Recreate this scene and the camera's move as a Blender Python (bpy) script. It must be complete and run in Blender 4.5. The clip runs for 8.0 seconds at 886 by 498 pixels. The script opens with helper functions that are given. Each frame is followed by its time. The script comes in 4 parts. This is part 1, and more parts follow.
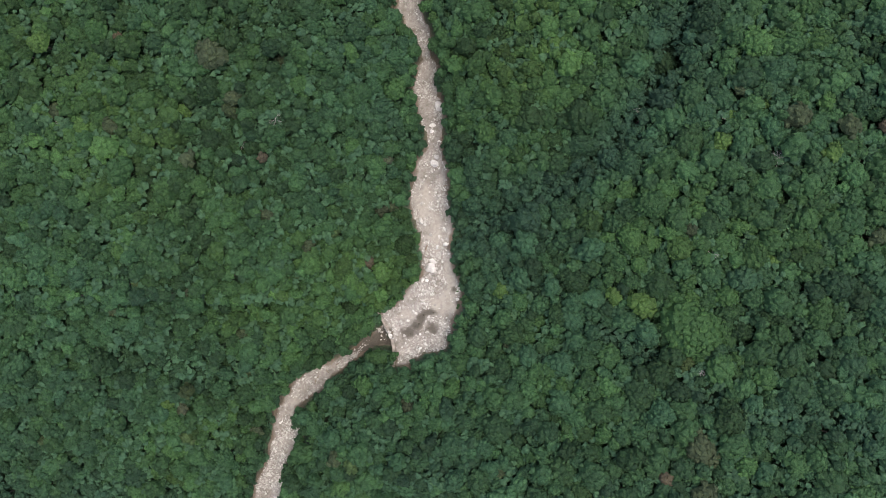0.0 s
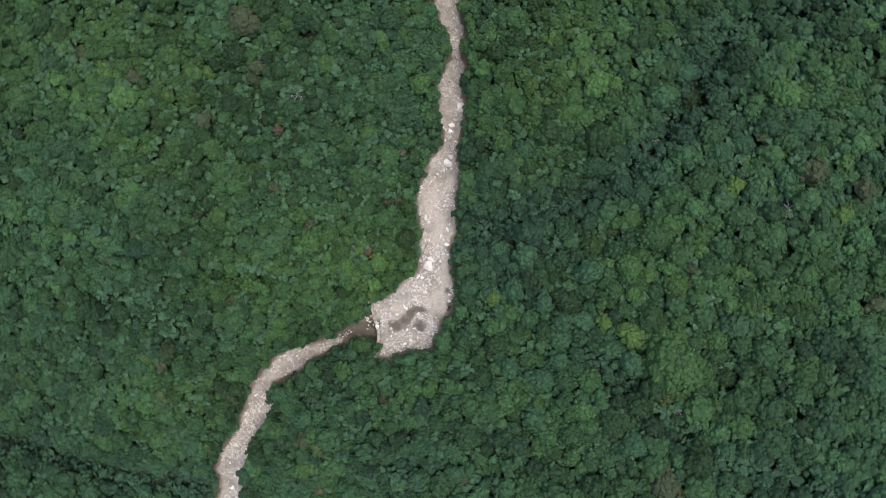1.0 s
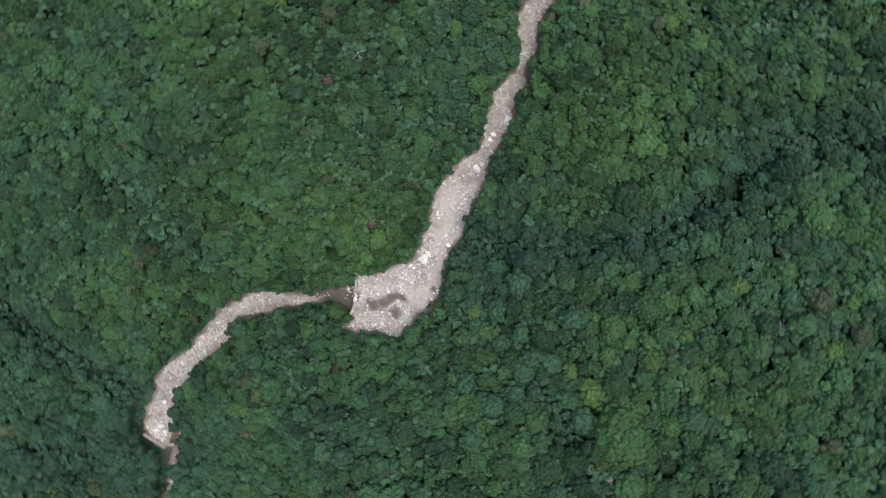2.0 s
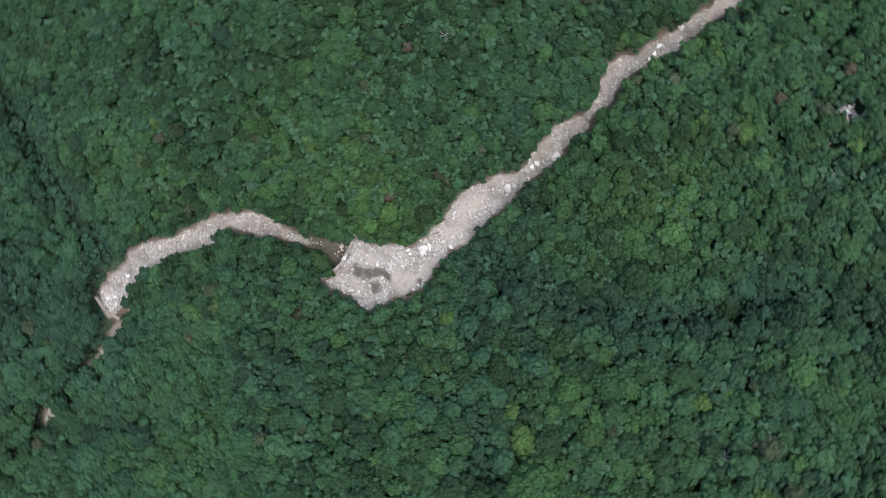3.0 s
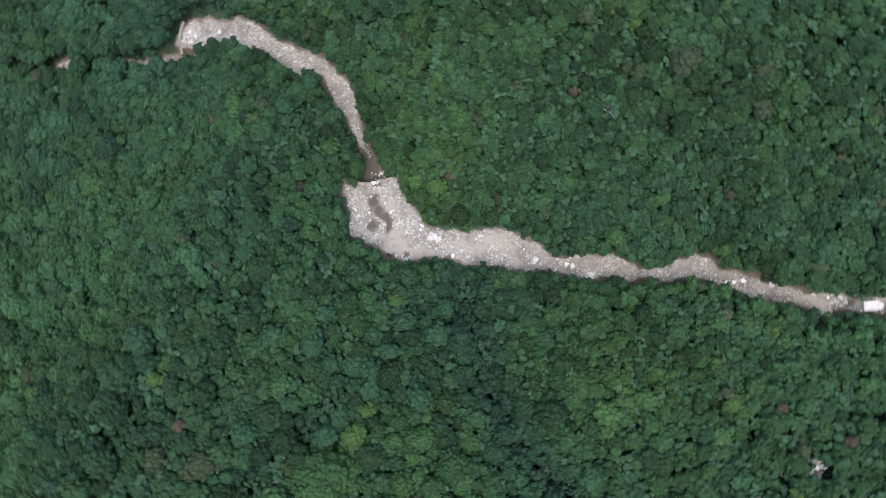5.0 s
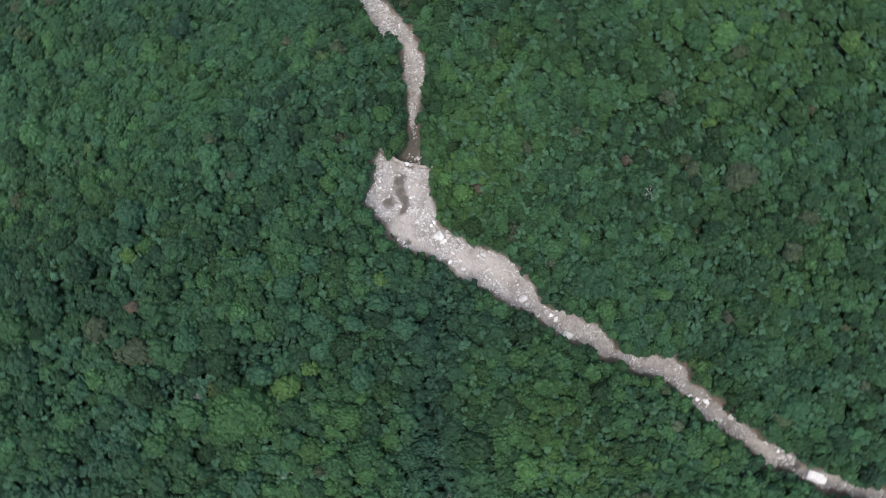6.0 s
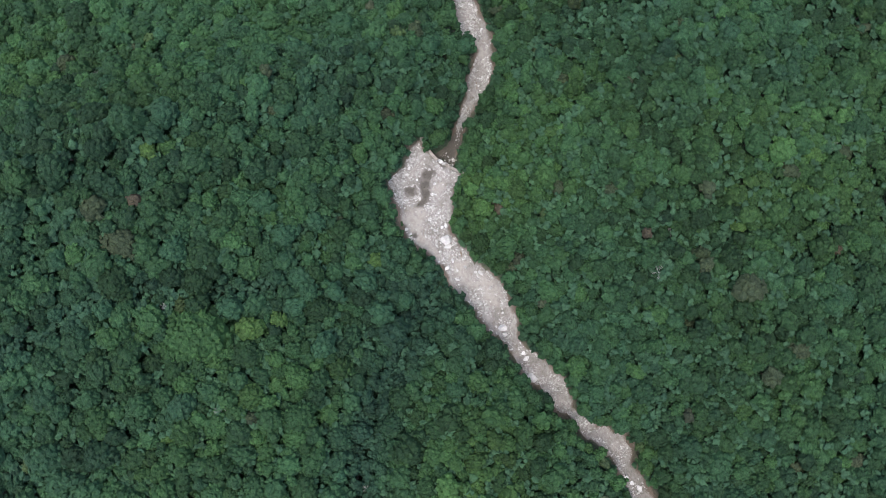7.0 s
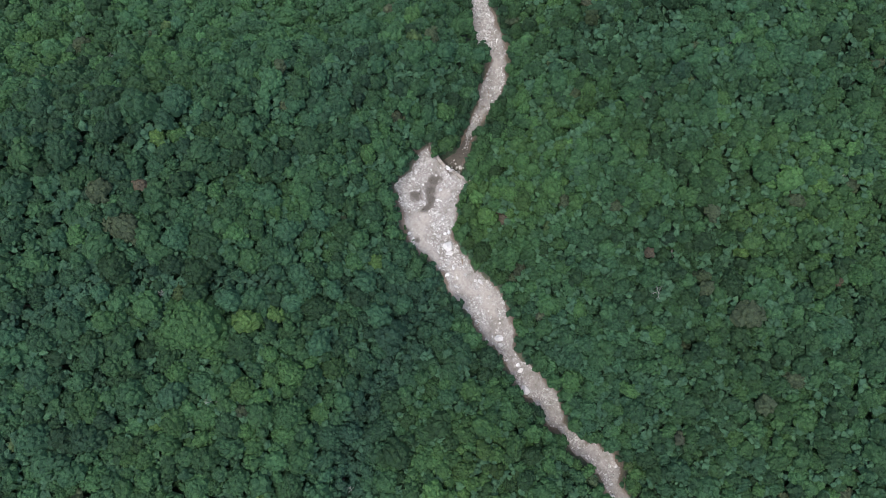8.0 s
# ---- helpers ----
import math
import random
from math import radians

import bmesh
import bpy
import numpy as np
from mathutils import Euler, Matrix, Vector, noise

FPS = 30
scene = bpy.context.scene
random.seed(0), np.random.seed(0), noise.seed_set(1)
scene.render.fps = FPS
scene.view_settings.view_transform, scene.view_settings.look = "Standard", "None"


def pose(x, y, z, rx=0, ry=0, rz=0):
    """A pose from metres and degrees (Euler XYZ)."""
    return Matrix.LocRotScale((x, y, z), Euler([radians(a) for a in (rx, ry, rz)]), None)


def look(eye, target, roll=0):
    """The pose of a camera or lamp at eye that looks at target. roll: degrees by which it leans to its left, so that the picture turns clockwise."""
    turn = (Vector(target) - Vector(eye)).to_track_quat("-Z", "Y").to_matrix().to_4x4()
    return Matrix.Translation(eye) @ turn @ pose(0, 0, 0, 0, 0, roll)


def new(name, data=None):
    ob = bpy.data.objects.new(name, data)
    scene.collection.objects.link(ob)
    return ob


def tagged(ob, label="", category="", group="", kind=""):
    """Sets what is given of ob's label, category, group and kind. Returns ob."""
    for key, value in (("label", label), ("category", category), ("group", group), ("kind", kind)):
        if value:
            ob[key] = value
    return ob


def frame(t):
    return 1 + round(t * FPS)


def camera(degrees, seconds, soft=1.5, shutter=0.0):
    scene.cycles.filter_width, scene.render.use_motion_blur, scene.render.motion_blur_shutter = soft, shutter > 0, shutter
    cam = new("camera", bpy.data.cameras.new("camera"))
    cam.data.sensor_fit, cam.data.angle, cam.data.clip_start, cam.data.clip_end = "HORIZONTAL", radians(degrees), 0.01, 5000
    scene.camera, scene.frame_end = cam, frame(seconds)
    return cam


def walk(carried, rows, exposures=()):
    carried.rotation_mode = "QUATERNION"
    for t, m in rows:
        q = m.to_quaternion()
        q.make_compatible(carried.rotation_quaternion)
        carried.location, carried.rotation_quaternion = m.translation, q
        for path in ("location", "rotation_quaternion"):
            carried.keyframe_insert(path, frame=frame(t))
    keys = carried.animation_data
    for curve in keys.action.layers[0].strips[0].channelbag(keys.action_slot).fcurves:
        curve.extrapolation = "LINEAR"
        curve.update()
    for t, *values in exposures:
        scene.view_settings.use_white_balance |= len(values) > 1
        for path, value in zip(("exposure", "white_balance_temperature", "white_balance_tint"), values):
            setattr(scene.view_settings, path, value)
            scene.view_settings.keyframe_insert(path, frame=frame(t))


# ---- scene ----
cam = camera(60.0, 8.0, soft=0.75, shutter=0.42)
PATH = [(t, pose(x, y, z, rx, ry, rz)) for t, x, y, z, rx, ry, rz in [
    (0, -0.00, -0.00, 250.00, -0.00, 0.00, 0.00),
    (0.5, 0.98, -0.31, 249.89, 0.09, 0.22, 3.40),
    (1, 1.72, -0.54, 249.83, 0.18, 0.36, 8.93),
    (1.5, 2.14, -0.72, 249.76, 0.28, 0.38, 17.90),
    (3, 2.10, -1.17, 249.30, 0.43, 0.24, 52.46),
    (3.5, 1.98, -0.97, 249.12, 0.43, 0.20, 64.78),
    (4, 1.70, -0.50, 248.97, 0.39, 0.26, 77.14),
    (4.5, 1.19, 0.31, 249.02, 0.33, 0.44, 89.32),
    (6, -0.94, 3.70, 249.73, 0.88, 1.19, 124.97),
    (6.5, -1.18, 4.46, 249.91, 1.31, 1.24, 136.35),
    (7, -0.84, 4.98, 249.97, 1.83, 1.10, 145.23),
    (7.5, -0.19, 5.36, 249.94, 2.28, 0.99, 148.11),
    (8, 0.53, 5.64, 249.83, 2.67, 0.89, 149.06),
]]
EXPOSURE = 1.45
walk(cam, PATH, [(0.0, EXPOSURE, 6750, 10), (1.7, EXPOSURE, 6450, 10), (3.5, EXPOSURE, 6150, 10), (8.0, EXPOSURE, 6100, 10)])

# ---- sky and sun: thin even cloud over the valley ----
world = bpy.data.worlds.new("overcast_sky")
world.use_nodes = True
scene.world = world
wn = world.node_tree
wbg = wn.nodes["Background"]
sky = wn.nodes.new("ShaderNodeTexSky")
sky.sky_type = "NISHITA"
sky.sun_disc = False
SUN_EL, SUN_AZ = radians(80), radians(80)
sky.sun_elevation, sky.sun_rotation = SUN_EL, SUN_AZ
sky.dust_density = 4.0
wn.links.new(sky.outputs[0], wbg.inputs[0])
wbg.inputs[1].default_value = 0.15
sun_data = bpy.data.lights.new("sun", "SUN")
sun_data.energy, sun_data.angle, sun_data.color = 0.7, radians(25), (1.0, 0.96, 0.9)
sun = new("sun", sun_data)
sun.matrix_world = look((0, 0, 400), (-150 * math.sin(SUN_AZ), -150 * math.cos(SUN_AZ), 400 - 150 * math.tan(SUN_EL)))


# ---- materials ----
def material(name, rough=0.9):
    m = bpy.data.materials.new(name)
    m.use_nodes = True
    nt = m.node_tree
    b = nt.nodes["Principled BSDF"]
    b.inputs["Roughness"].default_value = rough
    b.inputs["Specular IOR Level"].default_value = 0.25
    return m, nt, b


def node(nt, kind, **values):
    n = nt.nodes.new(kind)
    for key, value in values.items():
        n.inputs[key].default_value = value
    return n


def noise_tex(nt, scale, detail=4.0, rough=0.6):
    co = nt.nodes.new("ShaderNodeNewGeometry")
    n = node(nt, "ShaderNodeTexNoise", Scale=scale, Detail=detail, Roughness=rough)
    nt.links.new(co.outputs["Position"], n.inputs["Vector"])
    return n


def ramp(nt, source, stops):
    r = nt.nodes.new("ShaderNodeValToRGB")
    e = r.color_ramp.elements
    while len(e) < len(stops):
        e.new(0.5)
    for el, (pos, col) in zip(e, stops):
        el.position, el.color = pos, (*col, 1)
    nt.links.new(source, r.inputs[0])
    return r.outputs[0]


def mix(nt, kind, fac, a, b):
    m = nt.nodes.new("ShaderNodeMix")
    m.data_type, m.blend_type = "RGBA", kind
    for socket, value in ((m.inputs[0], fac), (m.inputs[6], a), (m.inputs[7], b)):
        if isinstance(value, (int, float)):
            socket.default_value = value
        elif isinstance(value, tuple):
            socket.default_value = (*value, 1)
        else:
            nt.links.new(value, socket)
    return m.outputs[2]


def bump(nt, b, source, strength, distance):
    n = node(nt, "ShaderNodeBump", Strength=strength, Distance=distance)
    nt.links.new(source, n.inputs["Height"])
    nt.links.new(n.outputs[0], b.inputs["Normal"])


def leaf_material(name, stops, grain=0.9, low=0.80, high=1.22):
    """Foliage: one hue per tree (attribute tint), broken up clump by clump and leaf by leaf."""
    m, nt, b = material(name, 0.75)
    at = nt.nodes.new("ShaderNodeAttribute")
    at.attribute_name = "tint"
    col = ramp(nt, at.outputs["Fac"], stops)
    geo = nt.nodes.new("ShaderNodeNewGeometry")
    isl = ramp(nt, geo.outputs["Random Per Island"], [(0.0, (low, low, low)), (0.55, (1.0, 1.0, 1.0)), (1.0, (high, high * 0.97, high * 0.9))])
    col = mix(nt, "MULTIPLY", 1.0, col, isl)
    # lightness set tree by tree
    tone = nt.nodes.new("ShaderNodeAttribute")
    tone.attribute_name = "tone"
    col = mix(nt, "MULTIPLY", 1.0, col, tone.outputs["Color"])
    fine = noise_tex(nt, 3.1, 3.0, 0.8)
    gr = ramp(nt, fine.outputs["Fac"], [(0.30, (0.42, 0.45, 0.44)), (0.48, (1, 1, 1)), (0.72, (1.65, 1.6, 1.5))])
    col = mix(nt, "MULTIPLY", grain, col, gr)
    nt.links.new(col, b.inputs["Base Color"])
    bump(nt, b, fine.outputs["Fac"], 0.5, 0.25)
    # thin leaves let some light through
    tr = nt.nodes.new("ShaderNodeBsdfTranslucent")
    nt.links.new(col, tr.inputs["Color"])
    mx = nt.nodes.new("ShaderNodeMixShader")
    mx.inputs[0].default_value = 0.4
    nt.links.new(b.outputs[0], mx.inputs[1])
    nt.links.new(tr.outputs[0], mx.inputs[2])
    nt.links.new(mx.outputs[0], nt.nodes["Material Output"].inputs["Surface"])
    return m


# tint 0 to 1: bluish green, deep green, mid green, yellow green, dry olive, rust
LEAF = leaf_material("broadleaf_foliage", [
    (0.00, (0.0238, 0.0594, 0.0350)), (0.30, (0.0254, 0.0645, 0.0312)), (0.55, (0.0328, 0.0785, 0.0276)), (0.74, (0.0410, 0.0890, 0.0262)),
    (0.80, (0.0504, 0.0963, 0.0265)), (0.86, (0.0450, 0.0660, 0.0325)), (0.93, (0.0540, 0.0610, 0.0380)), (1.0, (0.0700, 0.0490, 0.0330))])


# shrubs and saplings: duller and more even, lightened to imitate haze in gaps
SHRUB = leaf_material("shrub_foliage", [(0.0, (0.033, 0.079, 0.049)), (0.3, (0.042, 0.096, 0.051)), (1.0, (0.056, 0.114, 0.049))], 0.4, 0.82, 1.18)


def soil_material():
    m, nt, b = material("forest_floor_soil", 0.95)
    big, small = noise_tex(nt, 0.12, 4), noise_tex(nt, 1.5, 5, 0.7)
    c1 = ramp(nt, big.outputs["Fac"], [(0.35, (0.022, 0.046, 0.026)), (0.55, (0.028, 0.055, 0.030)), (0.78, (0.042, 0.050, 0.032))])
    c2 = ramp(nt, small.outputs["Fac"], [(0.3, (0.55, 0.55, 0.55)), (0.7, (1.35, 1.35, 1.3))])
    at = nt.nodes.new("ShaderNodeAttribute")
    at.attribute_name = "bare"
    c1 = mix(nt, "MIX", at.outputs["Fac"], c1, (0.115, 0.092, 0.070))
    nt.links.new(mix(nt, "MULTIPLY", 1.0, c1, c2), b.inputs["Base Color"])
    bump(nt, b, small.outputs["Fac"], 0.8, 0.4)
    return m


def gravel_material():
    m, nt, b = material("debris_flow_gravel", 0.95)
    big, mid, fine = noise_tex(nt, 0.22, 3), noise_tex(nt, 1.1, 4, 0.65), noise_tex(nt, 6.0, 4, 0.75)
    c = ramp(nt, big.outputs["Fac"], [(0.3, (0.165, 0.150, 0.133)), (0.5, (0.228, 0.213, 0.193)), (0.7, (0.288, 0.270, 0.246))])
    c = mix(nt, "MULTIPLY", 0.8, c, ramp(nt, mid.outputs["Fac"], [(0.3, (0.62, 0.58, 0.56)), (0.55, (1, 1, 1)), (0.75, (1.18, 1.16, 1.14))]))
    c = mix(nt, "MULTIPLY", 0.7, c, ramp(nt, fine.outputs["Fac"], [(0.32, (0.34, 0.32, 0.31)), (0.48, (1, 1, 1)), (0.68, (1.6, 1.6, 1.58))]))
    sd = nt.nodes.new("ShaderNodeAttribute")
    sd.attribute_name = "sand"
    c = mix(nt, "MIX", sd.outputs["Fac"], c, mix(nt, "MULTIPLY", 1.0, (0.296, 0.275, 0.243), ramp(nt, mid.outputs["Fac"], [(0.3, (0.82, 0.8, 0.78)), (0.7, (1.12, 1.12, 1.12))])))
    # damp silt where the attribute says the flow runs or ponds, plus painted shade
    at = nt.nodes.new("ShaderNodeAttribute")
    at.attribute_name = "damp_shade"
    c = mix(nt, "MIX", at.outputs["Fac"], c, mix(nt, "MULTIPLY", 1.0, (0.062, 0.056, 0.046), ramp(nt, fine.outputs["Fac"], [(0.3, (0.6, 0.6, 0.6)), (0.7, (1.5, 1.45, 1.4))])))
    # earth and roots along the cut banks
    bank = nt.nodes.new("ShaderNodeAttribute")
    bank.attribute_name = "earth"
    c = mix(nt, "MIX", bank.outputs["Fac"], c, mix(nt, "MULTIPLY", 1.0, (0.105, 0.082, 0.062), ramp(nt, fine.outputs["Fac"], [(0.3, (0.5, 0.5, 0.5)), (0.7, (1.6, 1.55, 1.5))])))
    nt.links.new(c, b.inputs["Base Color"])
    bump(nt, b, fine.outputs["Fac"], 0.9, 0.2)
    return m


def rock_material(name, dark, light, rough=0.85, scale=1.6, least=0.50):
    m, nt, b = material(name, rough)
    n1, n2 = noise_tex(nt, scale, 5, 0.65), noise_tex(nt, scale * 7, 4, 0.7)
    info, geo = nt.nodes.new("ShaderNodeObjectInfo"), nt.nodes.new("ShaderNodeNewGeometry")
    c = ramp(nt, n1.outputs["Fac"], [(0.3, dark), (0.65, light)])
    c = mix(nt, "MULTIPLY", 0.8, c, ramp(nt, n2.outputs["Fac"], [(0.3, (0.7, 0.7, 0.7)), (0.7, (1.2, 1.2, 1.2))]))
    c = mix(nt, "MULTIPLY", 1.0, c, ramp(nt, geo.outputs["Random Per Island"], [(0.0, (least, least * 0.98, least * 0.95)), (0.6, (0.90, 0.89, 0.88)), (1.0, (1.25, 1.25, 1.25))]))
    c = mix(nt, "MULTIPLY", 1.0, c, ramp(nt, info.outputs["Random"], [(0.0, (0.85, 0.84, 0.82)), (1.0, (1.08, 1.08, 1.08))]))
    nt.links.new(c, b.inputs["Base Color"])
    bump(nt, b, n2.outputs["Fac"], 0.5, 0.08)
    return m


def plain_material(name, dark, light, scale, rough=0.9, strength=0.5):
    m, nt, b = material(name, rough)
    n1, n2 = noise_tex(nt, scale, 5, 0.65), noise_tex(nt, scale * 6, 3, 0.7)
    c = ramp(nt, n1.outputs["Fac"], [(0.3, dark), (0.68, light)])
    c = mix(nt, "MULTIPLY", 0.7, c, ramp(nt, n2.outputs["Fac"], [(0.3, (0.7, 0.7, 0.7)), (0.7, (1.2, 1.2, 1.2))]))
    nt.links.new(c, b.inputs["Base Color"])
    bump(nt, b, n2.outputs["Fac"], strength, 0.1)
    return m


SOIL, GRAVEL = soil_material(), gravel_material()
STONE = rock_material("pale_granite_stone", (0.268, 0.257, 0.236), (0.57, 0.560, 0.534))
BOULDER = rock_material("pale_granite_boulder", (0.44, 0.435, 0.425), (0.66, 0.655, 0.64), 0.85, 0.7, 0.86)
OUTCROP = rock_material("grey_outcrop_rock", (0.24, 0.238, 0.23), (0.56, 0.555, 0.54), 0.85, 0.8, 0.75)
CONCRETE = plain_material("weathered_concrete", (0.13, 0.115, 0.098), (0.29, 0.258, 0.22), 0.9)
BARK = plain_material("grey_brown_bark", (0.06, 0.05, 0.04), (0.13, 0.11, 0.09), 3.0)
DEADWOOD = plain_material("bleached_dead_wood", (0.16, 0.15, 0.14), (0.30, 0.285, 0.27), 3.0)
DRIFTWOOD = plain_material("stripped_driftwood", (0.10, 0.075, 0.055), (0.24, 0.19, 0.145), 3.0)


# ---- mesh helpers ----
def mesh_object(name, verts, faces, mat, smooth=False, parent=None, label=""):
    """One mesh object from numpy vertices and a triangle array or list of faces."""
    me = bpy.data.meshes.new(name)
    if isinstance(faces, np.ndarray):
        nv, nf = len(verts), len(faces)
        me.vertices.add(nv)
        me.vertices.foreach_set("co", np.asarray(verts, dtype=np.float32).ravel())
        k = faces.shape[1]
        me.loops.add(nf * k)
        me.loops.foreach_set("vertex_index", faces.astype(np.int32).ravel())
        me.polygons.add(nf)
        me.polygons.foreach_set("loop_start", np.arange(0, nf * k, k, dtype=np.int32))
        me.update(calc_edges=True)
    else:
        me.from_pydata([tuple(v) for v in verts], [], faces)
    me.polygons.foreach_set("use_smooth", np.full(len(me.polygons), smooth))
    me.materials.append(mat)
    ob = new(name, me)
    if parent:
        ob.parent = parent
    if label:
        tagged(ob, label)
    return ob


def point_values(ob, name, values):
    a = ob.data.attributes.new(name, "FLOAT", "POINT")
    a.data.foreach_set("value", np.asarray(values, dtype=np.float32))


def part(name, bm, mat, parent, label=""):
    me = bpy.data.meshes.new(name)
    bm.to_mesh(me)
    bm.free()
    me.materials.append(mat)
    ob = new(name, me)
    ob.parent = parent
    if label:
        tagged(ob, label)
    return ob


rng = np.random.default_rng(7)


def value_noise(x, y, scale, seed):
    """Smooth noise over the plan, -1 to 1."""
    r = np.random.default_rng(seed)
    g = r.uniform(-1, 1, (256, 256))
    u, v = np.asarray(x) / scale + 1000.3, np.asarray(y) / scale + 1000.7
    i, j = np.floor(u).astype(int), np.floor(v).astype(int)
    a, b = u - i, v - j
    a, b = a * a * (3 - 2 * a), b * b * (3 - 2 * b)
    f = lambda p, q: g[p % 256, q % 256]
    return (f(i, j) * (1 - a) + f(i + 1, j) * a) * (1 - b) + (f(i, j + 1) * (1 - a) + f(i + 1, j + 1) * a) * b


# ---- plan of the valley: the stream from its head down past two check dams ----
# x, y of the bed's middle and its width
REACH_HEAD = [(-40, 420, 4), (-30, 250, 4), (-22, 165, 3.5), (-13, 142, 4), (-10.2, 134, 4.6), (-8.6, 128, 2.6), (-7.9, 125.3, 1.6), (-8.8, 123.7, 3.8), (-9.2, 121.7, 5.2), (-8.7, 119.5, 7.4),
              (-7.4, 117.0, 7.0), (-6.9, 113.7, 5.3), (-7.3, 109.5, 4.9), (-7.6, 102.7, 4.9), (-7.2, 97.6, 6.2), (-8.6, 94.3, 6.4), (-8.7, 88.3, 5.3), (-9.0, 84.9, 4.1), (-10.1, 82.3, 5.7),
              (-10.8, 79.7, 6.6), (-10.6, 76.0, 7.0), (-9.0, 72.6, 6.4), (-6.7, 70.7, 3.6)]
REACH_MIDDLE = [(-6.7, 70.7, 3.6), (-7.0, 68.2, 4.3), (-6.7, 65.0, 3.6), (-5.7, 62.0, 2.0), (-4.8, 60.6, 2.3), (-4.4, 58.9, 4.9), (-4.9, 56.2, 6.9), (-5.6, 53.5, 6.2), (-5.3, 50.9, 6.2), (-4.0, 45.5, 7.6),
                (-3.4, 42.9, 7.1), (-3.2, 39.8, 6.0), (-2.8, 37.3, 4.2), (-2.8, 32.6, 4.6), (-3.5, 29.7, 6.9), (-3.6, 26.6, 9.8), (-3.7, 21.2, 10.6), (-4.6, 18.1, 11.0), (-4.1, 13.9, 11.9),
                (-3.0, 8.4, 11.2), (-2.3, 5.3, 10.1), (-2.3, 2.0, 9.0), (-2.0, -2.0, 8.4), (-1.7, -5.3, 9.5), (-1.3, -8.0, 10.6)]
REACH_UP = REACH_HEAD + REACH_MIDDLE[1:]
# the filled basin behind the dam: y, its west bank and its east bank
BASIN = [(-37.3, -15.0, -11.4), (-35.6, -15.0, -9.4), (-34.0, -15.1, -6.6), (-32.9, -15.3, 0.4), (-31.4, -15.8, 0.9), (-29.2, -16.4, 1.5), (-25.5, -17.9, 1.8), (-23.7, -18.7, 2.2), (-21.9, -19.6, 3.1),
         (-20.4, -20.6, 4.2), (-19.4, -17.3, 4.8), (-18.2, -15.1, 5.1), (-15.4, -12.5, 5.7), (-12.3, -10.7, 5.5), (-9.9, -8.5, 4.8), (-7.2, -6.6, 4.0)]
REACH_DOWN = [(-18.6, -28.9, 7.0), (-22.3, -29.8, 4.0), (-25.4, -31.8, 2.8), (-27.7, -33.3, 2.6), (-30.8, -35.8, 2.6), (-34.6, -38.1, 3.6), (-37.9, -40.6, 3.4), (-40.8, -41.7, 5.3), (-43.1, -44.1, 6.9),
              (-46.0, -46.1, 7.2), (-49.2, -49.1, 4.8), (-51.1, -51.5, 4.0), (-52.7, -54.4, 5.4), (-52.1, -60.0, 9.5), (-53.5, -64.4, 8.4), (-55.8, -70.6, 6.4), (-57.5, -74.6, 6.2), (-58.2, -79.3, 8.2),
              (-59.6, -84.0, 9.0), (-58.2, -87.9, 8.8), (-57.9, -91.8, 6.2), (-57.6, -95.0, 9.4), (-55.0, -98.8, 11.0), (-52.9, -101.6, 7.5)]
REACH_TAIL = [(-50.1, -100.6, 5.0), (-47.8, -104.2, 3.2), (-46.7, -108.6, 2.8), (-45.0, -113.6, 2.8), (-44.2, -116.5, 2.0), (-43.9, -120.5, 1.4), (-43.5, -124.9, 0.6), (-42.0, -129.0, -2), (-40.7, -132.8, 0.6),
              (-39.5, -138.5, -2), (-38.6, -143.2, 2.8), (-38.3, -146.3, 3.8), (-37.5, -149.3, 2.2), (-36.5, -153.0, -3), (-27, -190, 0.5), (0, -330, 3), (10, -500, 4)]
# the dam's crest: y and x
DAM_LINE = [(-46, 400), (-39.0, -16.4), (-37.4, -16.3), (-34.7, -15.9), (-31.9, -15.9), (-29.5, -16.3), (-27.1, -17.5), (-24.0, -18.9), (-21.8, -20.3), (-20.2, -22.2), (-17, -24), (-10, -400)]


def chain(reach, x, y):
    """Distance to a reach's middle and the half-width there."""
    best = np.full(np.shape(x), 1e9)
    half = np.zeros(np.shape(x))
    for (x0, y0, w0), (x1, y1, w1) in zip(reach[:-1], reach[1:]):
        dx, dy = x1 - x0, y1 - y0
        ln = math.hypot(dx, dy)
        q = np.clip(((x - x0) * dx + (y - y0) * dy) / ln ** 2, 0, 1)
        px, py = x0 + q * dx, y0 + q * dy
        d = np.hypot(x - px, y - py)
        near = d < best
        best = np.where(near, d, best)
        half = np.where(near, (w0 + (w1 - w0) * q) / 2, half)
    return best, half


